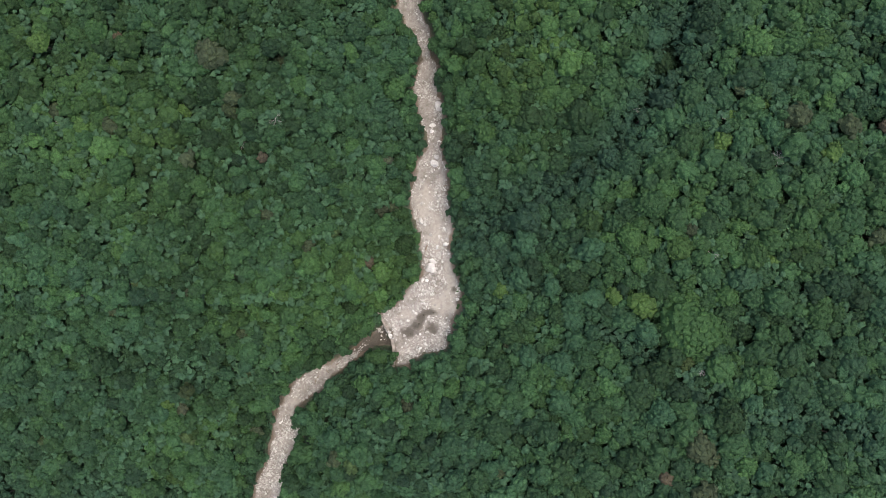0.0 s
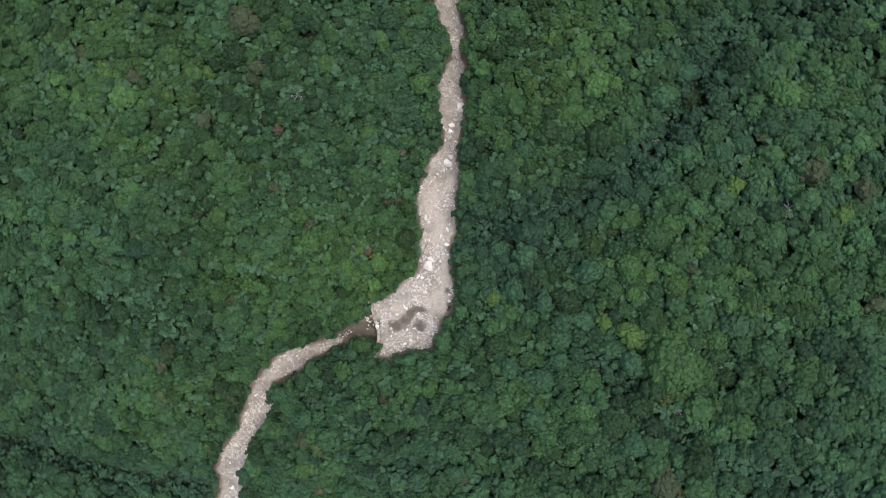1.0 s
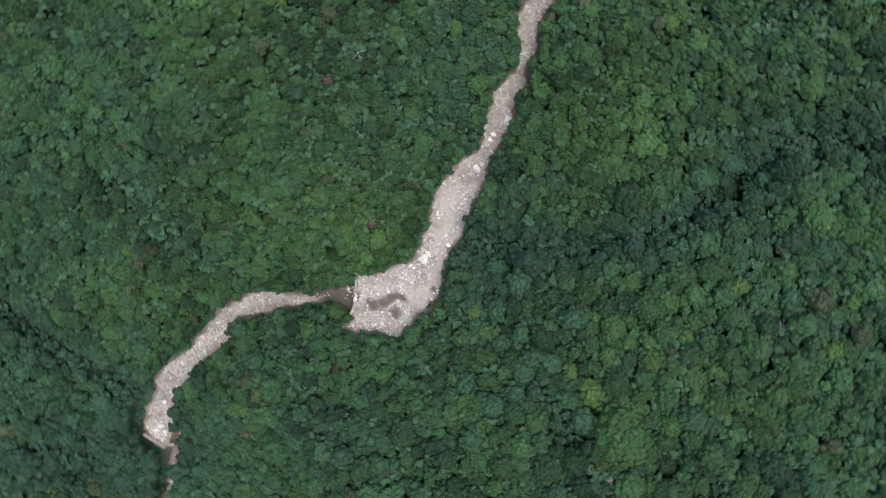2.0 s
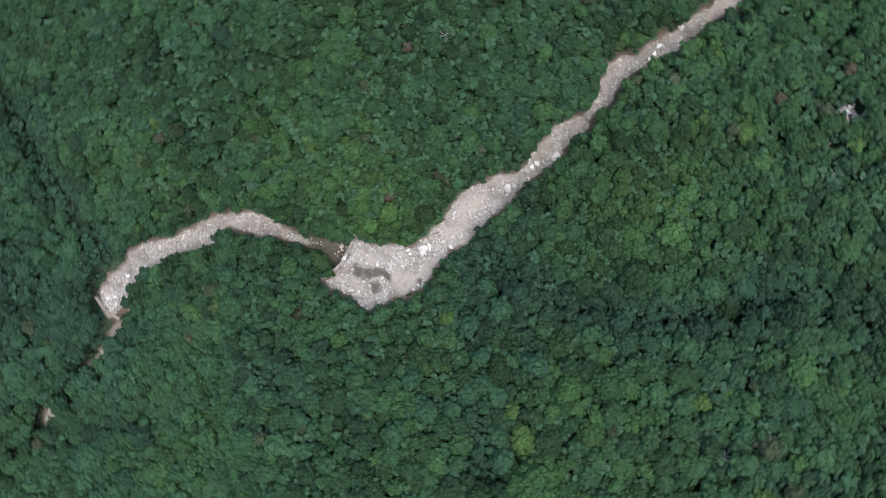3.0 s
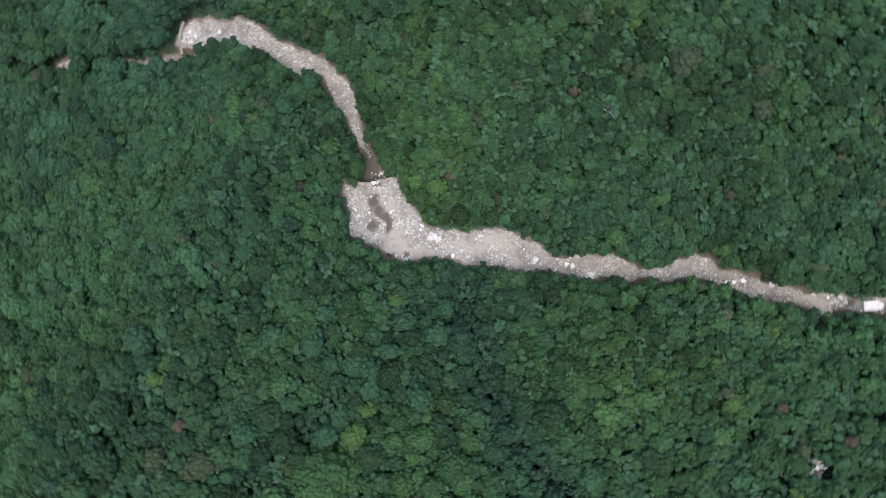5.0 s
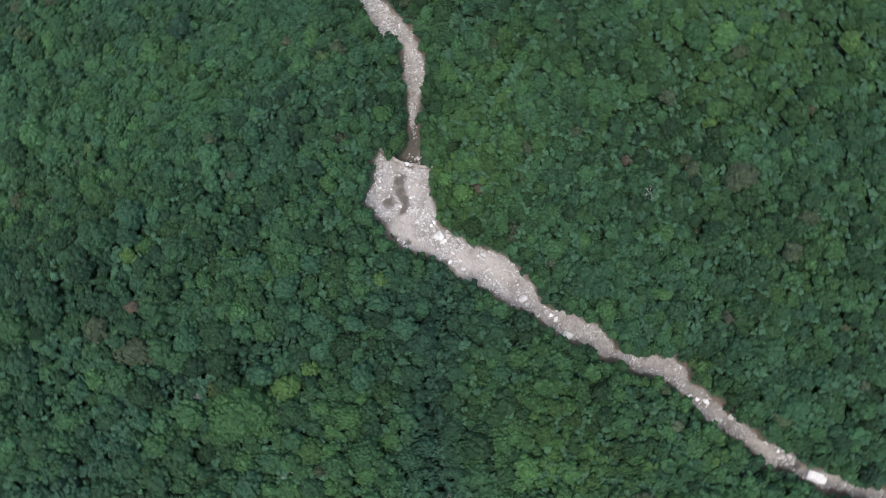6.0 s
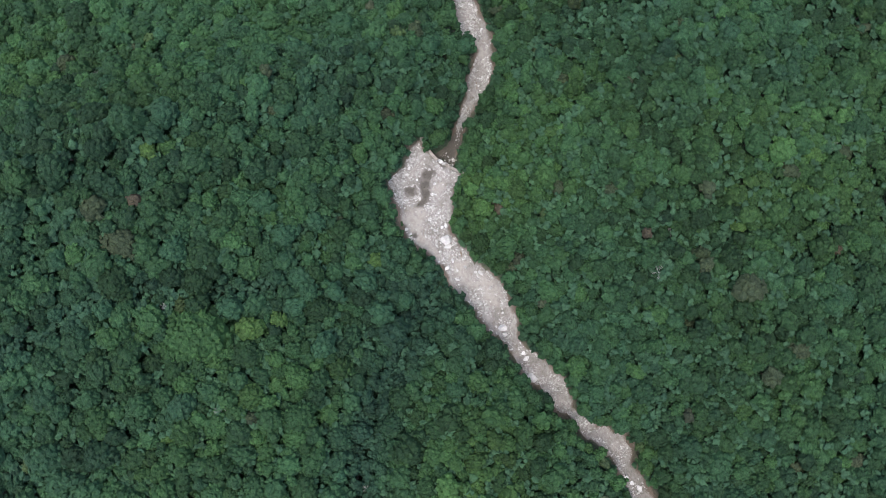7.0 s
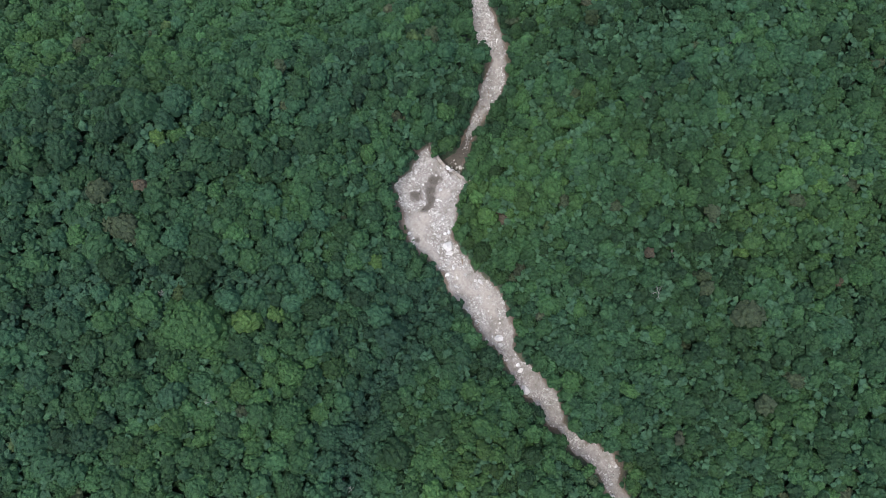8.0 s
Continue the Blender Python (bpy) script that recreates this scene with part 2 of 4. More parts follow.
def bed_plan(x, y):
    """Signed distance to the bed's edge (negative inside) and the bed's height."""
    x, y = np.asarray(x, dtype=float), np.asarray(y, dtype=float)
    du, hu = chain(REACH_UP, x, y)
    dd, hd = chain(REACH_DOWN, x, y)
    dt, ht = chain(REACH_TAIL, x, y)
    # the reaches all run down from north to south
    up = np.maximum(y + 8, 0)
    zu = 0.7 + 0.05 * np.minimum(up, 45) + 0.085 * np.maximum(up - 45, 0)
    zf = 0.03 * np.clip(y + 30, 0, 23)
    zd = -5.0 - 0.075 * np.clip(-1.35 * (y + 29), 0, 98)
    fall = np.maximum(-100.6 - y, 0)
    zt = -16.4 - 0.16 * np.minimum(fall, 150) - 0.05 * np.maximum(fall - 150, 0)
    # the dam parts the filled basin from the reach below it
    x_dam = np.interp(y, [p[0] for p in DAM_LINE], [p[1] for p in DAM_LINE])
    below = x < x_dam
    yb = np.clip(y, BASIN[0][0], BASIN[-1][0])
    west, east = (np.interp(yb, [p[0] for p in BASIN], [p[i] for p in BASIN]) for i in (1, 2))
    across = np.maximum(west - x, x - east) * 0.85
    ef = np.where(y == yb, across, np.maximum(across, np.abs(y - yb)))
    e = np.stack([du - hu, np.where(below, 60 + ef, ef), np.where(below, dd - hd, 60 + dd - hd), dt - ht])
    z = np.stack([zu, zf, zd, zt])
    k = np.argmin(e, axis=0)
    pick = lambda a: np.take_along_axis(a, k[None], 0)[0]
    edge = pick(e) + 0.20 + 0.35 * value_noise(x, y, 6.0, 5) + 0.6 * value_noise(x, y, 3.1, 3) + 0.5 * value_noise(x, y, 1.3, 4)
    # away from the bed the levels of the reaches run into one another
    w = np.exp(-(e - e.min(axis=0)) / 12)
    w /= w.sum(axis=0)
    out = np.clip(e.min(axis=0) / 8, 0, 1)
    return edge, pick(z) * (1 - out) + (z * w).sum(axis=0) * out


GULLY_EAST = [(110, 260, 1), (95, 150, 1), (91.8, 80.7, 1), (81.3, 79.5, 1), (71.8, 72.6, 1), (65.3, 55.6, 1), (58.1, 40.3, 1), (49.2, 30.8, 1), (38.9, 21.3, 1), (25.8, 14.7, 1), (16.9, 10.5, 1), (6, 4, 1)]
GULLY_SW = [(-280, -40, 1), (-160, -55, 1), (-133.4, -80.1, 1), (-125.1, -83.2, 1), (-111.5, -86.5, 1), (-92.7, -89.3, 1), (-77.1, -90.0, 1), (-66.1, -91.6, 1), (-56, -104, 1)]
GULLY_WEST = [(-135, 82, 1), (-109.6, 63.3, 1), (-99.9, 51.5, 1), (-85.7, 47.5, 1), (-66.1, 37.5, 1), (-54.9, 27.7, 1), (-51.1, 18.7, 1)]


SPUR = [(-22, -64, 1), (9, -76, 1), (46, -88, 1), (100, -100, 1)]


def soft_min(a, b, k):
    h = np.clip(0.5 + 0.5 * (b - a) / k, 0, 1)
    return b + (a - b) * h - k * h * (1 - h)


def ground_height(x, y, carve=True):
    x, y = np.asarray(x, dtype=float), np.asarray(y, dtype=float)
    edge, zb = bed_plan(x, y)
    d = np.maximum(edge, 0)
    # flanks: the east side is the steeper one; both ease off towards the crests
    line = [p[:2] for p in REACH_TAIL[::-1] + REACH_DOWN[::-1] + REACH_UP[::-1]]
    side = np.tanh((x - np.interp(y, [p[1] for p in line], [p[0] for p in line])) / 14)
    slope = 0.44 + 0.08 * side
    rise = slope * 150 * (1 - np.exp(-d / 150)) + 1.6 * (1 - np.exp(-d / 1.5))
    h = zb + rise
    de = chain(GULLY_EAST, x, y)[0]
    he = 1.5 + 0.21 * np.minimum(np.hypot(x - 6, y - 4), 260) + 0.55 * 120 * (1 - np.exp(-de / 120))
    ds = chain(GULLY_SW, x, y)[0]
    hs = -15 + 0.16 * np.minimum(np.hypot(x + 56, y + 104), 300) + 0.5 * 130 * (1 - np.exp(-ds / 130))
    h = np.where(d > 0, soft_min(soft_min(h, np.maximum(he, zb), 6), np.maximum(hs, zb), 6), h)
    # spur that runs down between the stream and its lower bend
    dr = chain(SPUR, x, y)[0]
    h = h + 9 * np.exp(-(dr / 17) ** 2) * np.clip(d / 14, 0, 1)
    # its south flank falls steeply towards the lower stream
    crest = np.interp(x, [-60, -22, 9, 46, 100, 180], [-58, -60, -66, -74, -84, -90])
    south = np.clip(crest - y, 0, 200)
    drop = 0.78 * np.maximum(south - 4, 0) * np.clip(d / 25, 0, 1) * np.clip((x + 50) / 40, 0, 1)
    h = np.where(drop > 0, np.maximum(h - drop, zb + np.minimum(0.30 * d, 3 + 0.10 * d)), h)
    h = h - 3.4 * np.exp(-(chain(GULLY_WEST, x, y)[0] / 4.5) ** 2)
    away = np.clip(d / 12, 0, 1)
    h = h + away * (3.2 * value_noise(x, y, 38, 11) + 1.3 * value_noise(x, y, 13, 12) + 0.4 * value_noise(x, y, 4, 13))
    r = np.hypot(x, y)
    h = h + np.clip((r - 260) / 700, 0, 1) * (35 * value_noise(x, y, 210, 14))
    if carve:
        h = np.where(edge < 1.2, np.minimum(h, zb - 0.5 + np.clip(edge, 0, 1.2) * 1.2), h)
    return h


# ---- ground: one sheet out to the horizon ----
def build_ground():
    n = 240
    u = np.linspace(-1, 1, n)
    axis = np.where(np.abs(u) < 0.8, u * 215, np.sign(u) * (172 + (np.abs(u) - 0.8) * 215 + 1900 * ((np.abs(u) - 0.8) / 0.2) ** 3))
    gx, gy = np.meshgrid(axis, axis)
    v = np.stack([gx, gy, ground_height(gx, gy)], -1).reshape(-1, 3)
    i = (np.arange(n - 1)[:, None] * n + np.arange(n - 1)).ravel()
    ob = mesh_object("ground", v, np.stack([i, i + 1, i + n + 1, i + n], 1), SOIL, True)
    edge, _ = bed_plan(v[:, 0], v[:, 1])
    point_values(ob, "bare", np.where((v[:, 1] < -106) | (np.hypot(v[:, 0] + 22, v[:, 1] + 29) < 7), 0.25, 1.0) * np.clip(1.4 - edge / 1.6 + 0.8 * value_noise(v[:, 0], v[:, 1], 7, 71), 0, 1))
    tagged(ob, "steep valley flanks of dark shaded forest soil", "ground", kind="structure")


build_ground()


# ---- bed of gravel, silt and stones ----
# first patch paints the shade beside the wedged slab; the rest are damp silt
SILT_AND_SHADE = [(-8.6, 124.6, 1.5, 1.4), (-10.9, -26.9, 3.0, 1.7), (-8.6, -25.0, 1.8, 1.8), (-7.0, -22.4, 2.0, 1.9), (-5.0, -20.9, 2.5, 1.3), (-3.5, -25.8, 1.9, 2.0), (-12.6, -27.3, 1.3, 0.8), (3.5, -13.0, 0.9, 0.8), (5.2, -18.0, 0.9, 1.2)]


SAND = [(2.6, -9.5, 2.0, 7.0), (2.0, -17.5, 3.2, 5.2), (-2.0, -18.0, 1.8, 2.6), (-5.8, 15.5, 2.4, 6.0), (-12.0, -21.5, 2.2, 1.6), (-2.2, 5.5, 2.4, 6.0), (-7.0, 113.5, 2.2, 6.0), (-49.5, -53, 2, 5)]


def sand_at(x, y):
    w = np.zeros(np.shape(x))
    for cx, cy, rx, ry in SAND:
        w = np.maximum(w, np.clip(1.6 - 1.2 * np.hypot((x - cx) / rx, (y - cy) / ry) + 0.5 * value_noise(x, y, 1.6, 22), 0, 1))
    return w


def damp_shade_at(x, y):
    w = np.zeros(np.shape(x))
    for cx, cy, rx, ry in SILT_AND_SHADE:
        w = np.maximum(w, np.clip(1.75 - 1.25 * np.hypot((x - cx) / rx, (y - cy) / ry) + 0.5 * value_noise(x, y, 1.1, 21), 0, 1) * 0.9)
    # the upper reach is patchily darker and browner
    w = np.maximum(w, np.clip((y - 50) / 30, 0, 1) * np.clip(0.10 + 0.22 * value_noise(x, y, 5, 23), 0, 0.35))
    # wet channel under the dam, darkened further to paint the shade below the wall
    q = np.hypot((x + 22.5) / 9.0, (y + 31.2) / 5.0)
    w = np.maximum(w, np.where(x < -16.5, np.clip(2.05 - 1.25 * q + 0.6 * value_noise(x, y, 1.7, 24), 0, 0.93), 0))
    return w


def build_bed():
    step = 0.55
    xs, ys = np.arange(-66, 6.5, step), np.arange(-162, 152, step)
    gx, gy = np.meshgrid(xs, ys)
    edge, zb = bed_plan(gx, gy)
    rough = 0.20 * value_noise(gx, gy, 2.3, 31) + 0.12 * value_noise(gx, gy, 0.9, 32) + 0.28 * value_noise(gx, gy, 6.5, 33)
    z = zb + rough + 0.25 * np.clip(edge + 1.5, 0, 3)
    keep = edge < 1.6
    # the drop at each dam belongs to its wall
    cell = keep[:-1, :-1] & keep[1:, :-1] & keep[:-1, 1:] & keep[1:, 1:]
    zz = np.stack([z[:-1, :-1], z[1:, :-1], z[:-1, 1:], z[1:, 1:]])
    cell &= (zz.max(0) - zz.min(0)) < 2.0
    ids = np.full(gx.shape, -1)
    used = np.zeros(gx.shape, bool)
    for rows in (slice(None, -1), slice(1, None)):
        for columns in (slice(None, -1), slice(1, None)):
            used[rows, columns] |= cell
    ids[used] = np.arange(used.sum())
    v = np.stack([gx[used], gy[used], z[used]], -1)
    f = np.stack([ids[:-1, :-1][cell], ids[:-1, 1:][cell], ids[1:, 1:][cell], ids[1:, :-1][cell]], 1)
    ob = mesh_object("streambed", v, f, GRAVEL, True)
    point_values(ob, "damp_shade", damp_shade_at(v[:, 0], v[:, 1]))
    point_values(ob, "sand", sand_at(v[:, 0], v[:, 1]))
    point_values(ob, "earth", np.clip((edge[used] + 0.25) / 0.9 + np.where(v[:, 1] < -108, 0.25, 0) - np.where(np.hypot(v[:, 0] + 21, (v[:, 1] + 28) * 0.9) < 6, 0.8, 0) + 0.7 * value_noise(v[:, 0], v[:, 1], 4.2, 72), 0, 0.9))
    tagged(ob, "pale pinkish-grey gravel and silt left by a debris flow", "streambed", kind="structure")


build_bed()


def bed_height(x, y):
    edge, zb = bed_plan(x, y)
    return zb + 0.20 * value_noise(x, y, 2.3, 31) + 0.12 * value_noise(x, y, 0.9, 32) + 0.28 * value_noise(x, y, 6.5, 33) + 0.25 * np.clip(edge + 1.5, 0, 3)


def rock_shape(seed, points, worn=0.0):
    """An angular block of about unit radius: the hull of a few points, its edges worn off."""
    r = random.Random(seed)
    bm = bmesh.new()
    for _ in range(points):
        v = Vector((r.gauss(0, 1), r.gauss(0, 1), r.gauss(0, 0.9))).normalized() * r.uniform(0.85, 1.1)
        bm.verts.new(v)
    hull = bmesh.ops.convex_hull(bm, input=bm.verts)
    bmesh.ops.delete(bm, geom=[g for g in hull["geom_interior"] if isinstance(g, bmesh.types.BMVert)], context="VERTS")
    if worn:
        bmesh.ops.dissolve_limit(bm, angle_limit=radians(12), verts=bm.verts, edges=bm.edges)
        bmesh.ops.bevel(bm, geom=bm.edges[:], offset=worn, segments=1, affect="EDGES", profile=0.6)
        bmesh.ops.triangulate(bm, faces=bm.faces)
    bmesh.ops.recalc_face_normals(bm, faces=bm.faces)
    return bm


def rock_arrays(seed, points, worn):
    bm = rock_shape(seed, points, worn)
    bm.verts.index_update()
    v = np.array([x.co[:] for x in bm.verts])
    f = np.array([[x.index for x in p.verts] for p in bm.faces])
    bm.free()
    return v, f


ROCK_FINE = [rock_arrays(i, 15, 0.07) for i in range(9)]
ROCK_MID = [rock_arrays(20 + i, 11, 0.06) for i in range(8)]
ROCK_LOW = [rock_arrays(40 + i, 7, 0) for i in range(10)]


def rock_meshes(kind, mat, name, smooth):
    out = []
    for v, f in kind:
        ob = mesh_object(name, v, f, mat, smooth)
        out.append(ob.data)
        bpy.data.objects.remove(ob)
    return out


MESH_FINE = rock_meshes(ROCK_FINE, BOULDER, "boulder", False)
MESH_MID = rock_meshes(ROCK_MID, STONE, "stone", False)


def boulder(x, y, sx, sy, sz, turn, seed, label="large pale granite boulder lying on the gravel bed", meshes=MESH_FINE):
    ob = new("boulder", meshes[seed % len(meshes)])
    z = float(bed_height(np.array([x]), np.array([y]))[0])
    ob.matrix_basis = Matrix.LocRotScale((x, y, z + sz * 0.18), Euler((0.15 * math.sin(seed * 3), 0.15 * math.cos(seed * 5), radians(turn))), (sx / 1.8, sy / 1.8, sz / 1.8))
    tagged(ob, label, "boulder", group="boulders in the stream")


# x, y, length, breadth, turn
BOULDERS_UPPER = [
    (-7.4, 87.1, 2.3, 1.9, 20), (-9.6, 100.5, 2.4, 1.7, 70), (-9.1, 92.2, 2.0, 1.6, 80), (-8.2, 89.5, 1.3, 1.5, 0), (-7.1, 98.9, 1.5, 1.1, 40), (-10.0, 121.5, 1.9, 1.4, 80), (-8.6, 120.3, 1.5, 1.2, 10),
    (-7.3, 128.2, 1.2, 0.9, 0), (-10.6, 118.9, 1.3, 1.0, 50), (-9.2, 118.0, 1.2, 1.1, 20), (-1.5, 45.7, 3.3, 3.2, 0), (-3.3, 39.8, 2.1, 1.5, 0), (-3.6, 37.8, 1.5, 1.3, 0)]
BOULDERS_LOWER = [
    (-2.2, 29.6, 1.9, 1.9, 30), (-2.7, 27.5, 3.0, 2.3, 150), (-7.1, 8.9, 1.4, 2.5, 15), (0.9, 1.6, 1.9, 1.3, 0), (-4.2, -6.0, 3.5, 3.7, 10), (-3.1, -4.0, 2.9, 1.5, 155), (-2.9, -10.7, 1.2, 1.1, 0),
    (-6.5, -10.0, 0.9, 1.6, 160), (-5.3, -10.2, 1.2, 1.0, 0), (0.4, 6.5, 0.9, 2.0, 25), (-1.9, 0.6, 1.7, 0.9, 70), (-7.4, -32.4, 1.4, 1.0, 40), (-11.4, -23.3, 1.2, 1.0, 0),
    (-56.6, -101.6, 1.7, 1.5, 0), (-58.1, -91.3, 1.4, 1.2, 30), (-55.6, -99.6, 1.9, 1.6, 60), (-53.4, -100.6, 1.3, 1.2, 0)]
for i, (bx, by, bl, bb, bt) in enumerate(BOULDERS_UPPER + BOULDERS_LOWER):
    boulder(bx, by, bl, bb, 0.8 * bb + 0.3, bt, i)


def build_stones():
    """Loose stones: the larger ones singly, the countless small ones together."""
    r = np.random.default_rng(5)
    n = 290000
    x, y = r.uniform(-66, 6, n), r.uniform(-160, 150, n)
    edge, zb = bed_plan(x, y)
    cover = 0.40 + 0.85 * value_noise(x, y, 4.5, 41) + 0.5 * value_noise(x, y, 1.6, 42)
    ok = (edge < 0.1) & (r.uniform(0, 1, n) < np.clip(cover, 0.03, 1)) & ((damp_shade_at(x, y) < 0.45) | ((x < -17) & (r.uniform(0, 1, n) < 0.42))) & (sand_at(x, y) < r.uniform(0.05, 1.08, n) ** 1.5)
    x, y = x[ok], y[ok]
    size = 0.155 * (r.pareto(2.2, len(x)) + 1)
    size = np.where(size > 0.7, 0.25 + 0.42 * r.uniform(0, 1, len(x)), size)
    z = bed_height(x, y)
    big = np.argsort(-size)[:280]
    for i in big:
        s = size[i]
        ob = new("stone", MESH_MID[int(i) % len(MESH_MID)])
        ob.matrix_basis = Matrix.LocRotScale((x[i], y[i], z[i] + 0.1 * s), Euler(r.uniform(-0.5, 0.5, 3) + np.array([0, 0, r.uniform(0, 6)])), Vector((s * r.uniform(0.8, 1.3), s * r.uniform(0.7, 1.0), s * r.uniform(0.5, 0.8))))
        tagged(ob, "pale angular granite stone on the gravel bed", "stone", group="stones in the stream")
    rest = np.ones(len(x), bool)
    rest[big] = False
    rest = np.nonzero(rest)[0]
    vs, fs, base = [], [], 0
    for k in range(len(ROCK_LOW)):
        v, f = ROCK_LOW[k]
        ii = rest[k::len(ROCK_LOW)]
        a = r.uniform(0, 2 * np.pi, len(ii))
        ca, sa = np.cos(a), np.sin(a)
        sc = size[ii][:, None] * np.stack([r.uniform(0.8, 1.35, len(ii)), r.uniform(0.7, 1.0, len(ii)), r.uniform(0.45, 0.8, len(ii))], 1)
        p = v[None] * sc[:, None, :]
        q = np.stack([p[..., 0] * ca[:, None] - p[..., 1] * sa[:, None], p[..., 0] * sa[:, None] + p[..., 1] * ca[:, None], p[..., 2]], -1)
        q += np.stack([x[ii], y[ii], z[ii] + 0.06 * size[ii]], 1)[:, None, :]
        vs.append(q.reshape(-1, 3))
        fs.append((f[None] + base + (np.arange(len(ii)) * len(v))[:, None, None]).reshape(-1, 3))
        base += len(ii) * len(v)
    ob = mesh_object("loose_stones", np.concatenate(vs), np.concatenate(fs), STONE)
    tagged(ob, "countless small pale stones strewn over the streambed", "stones", kind="stuff")


build_stones()

# ---- check dams ----
def wall_run(points, top, base, thick_top, thick_base, uneven, seed):
    """A battered wall along a line of plan points: flat crest, sloping downstream face, chipped edges."""
    r = random.Random(seed)
    bm = bmesh.new()
    fine = []
    for (x0, y0), (x1, y1) in zip(points[:-1], points[1:]):
        k = max(2, int(math.dist((x0, y0), (x1, y1)) / 0.7))
        fine += [(x0 + (x1 - x0) * i / k, y0 + (y1 - y0) * i / k) for i in range(k)]
    fine.append(points[-1])
    rows = []
    for i, (x, y) in enumerate(fine):
        a, b = fine[max(0, i - 1)], fine[min(len(fine) - 1, i + 1)]
        tx, ty = b[0] - a[0], b[1] - a[1]
        ln = math.hypot(tx, ty)
        nx, ny = ty / ln, -tx / ln
        q = i / (len(fine) - 1)
        zt = top[0] + (top[1] - top[0]) * q + r.uniform(-uneven, uneven)
        o = r.uniform(-0.05, 0.05)
        sec = [(-thick_top / 2 + o, zt - 0.1), (-thick_top / 2 + 0.12 + o, zt), (thick_top / 2 - 0.12, zt), (thick_top / 2, zt - 0.1), (thick_top / 2 + 0.1, base), (-thick_base, base)]
        rows.append([bm.verts.new((x + nx * s, y + ny * s, z)) for s, z in sec])
    n = len(rows[0])
    for a, b in zip(rows[:-1], rows[1:]):
        for j in range(n):
            bm.faces.new((a[j], a[(j + 1) % n], b[(j + 1) % n], b[j]))
    bm.faces.new(rows[0])
    bm.faces.new(rows[-1][::-1])
    bmesh.ops.recalc_face_normals(bm, faces=bm.faces)
    return bm


def rubble(x, y, z, sx, sy, sz, turn, seed):
    bm = rock_shape(seed, 14, 0.08)
    bmesh.ops.transform(bm, matrix=Matrix.LocRotScale((x, y, z), Euler((0.2, -0.25, radians(turn))), (sx / 1.8, sy / 1.8, sz / 1.8)), verts=bm.verts)
    return bm


dam = new("check_dam")
tagged(dam, "breached curved concrete check dam filled with debris", "check dam")
# order of points puts the downstream (west) side on the battered face
part("wing_wall", wall_run([(-22.6, -19.4), (-20.4, -21.7), (-19.0, -24.0), (-17.8, -26.6)], (1.9, 0.5), -6.4, 0.95, 1.9, 0.16, 1), CONCRETE, dam)
part("wing_wall", wall_run([(-16.5, -29.2), (-16.0, -31.9), (-16.0, -34.7), (-16.5, -38.2)], (1.0, 2.0), -6.4, 1.1, 2.0, 0.07, 2), CONCRETE, dam, "long wing wall with a pale tan crest")
part("spillway_wall", wall_run([(-17.8, -26.6), (-17.1, -28.0), (-16.5, -29.2)], (-0.7, -0.5), -6.4, 1.5, 2.1, 0.25, 3), CONCRETE, dam, "broken low crest choked with rubble")
part("broken_block", rubble(-16.9, -28.6, 0.1, 1.5, 2.6, 0.9, 20, 61), OUTCROP, dam, "pale broken concrete block")
part("broken_block", rubble(-17.8, -27.0, -0.2, 1.3, 1.7, 0.8, 60, 62), OUTCROP, dam, "pale broken concrete block")
part("broken_block", rubble(-18.2, -25.8, 0.0, 1.0, 1.2, 0.8, 10, 63), CONCRETE, dam)
part("broken_block", rubble(-16.5, -29.6, 0.3, 1.1, 1.0, 0.9, 75, 64), CONCRETE, dam)
spill = random.Random(12)
for k in range(26):
    q = spill.uniform(0, 1)
    boulder(-19.3 + 2.6 * q + spill.uniform(-4.2, 0.6), -24.2 - 5.0 * q + spill.uniform(-0.4, 0.4), spill.uniform(0.7, 1.5), spill.uniform(0.6, 1.1), spill.uniform(0.6, 1.0), spill.uniform(0, 180), k + 2, "broken grey rubble block spilled at the dam", MESH_MID)
lower = new("check_dam")
tagged(lower, "small low concrete check dam beside the stream outlet", "check dam")
ZL = float(bed_height(np.array([-55.0]), np.array([-99.5]))[0])
part("wing_wall", wall_run([(-59.4, -104.6), (-56.0, -104.8), (-52.4, -104.6)], (ZL + 0.8, ZL + 0.5), ZL - 4.5, 1.0, 1.4, 0.05, 5), CONCRETE, lower)
part("spillway_wall", wall_run([(-52.4, -104.6), (-50.4, -104.0), (-48.6, -103.0)], (ZL - 0.3, ZL - 0.1), ZL - 4.5, 1.0, 1.4, 0.1, 6), CONCRETE, lower)


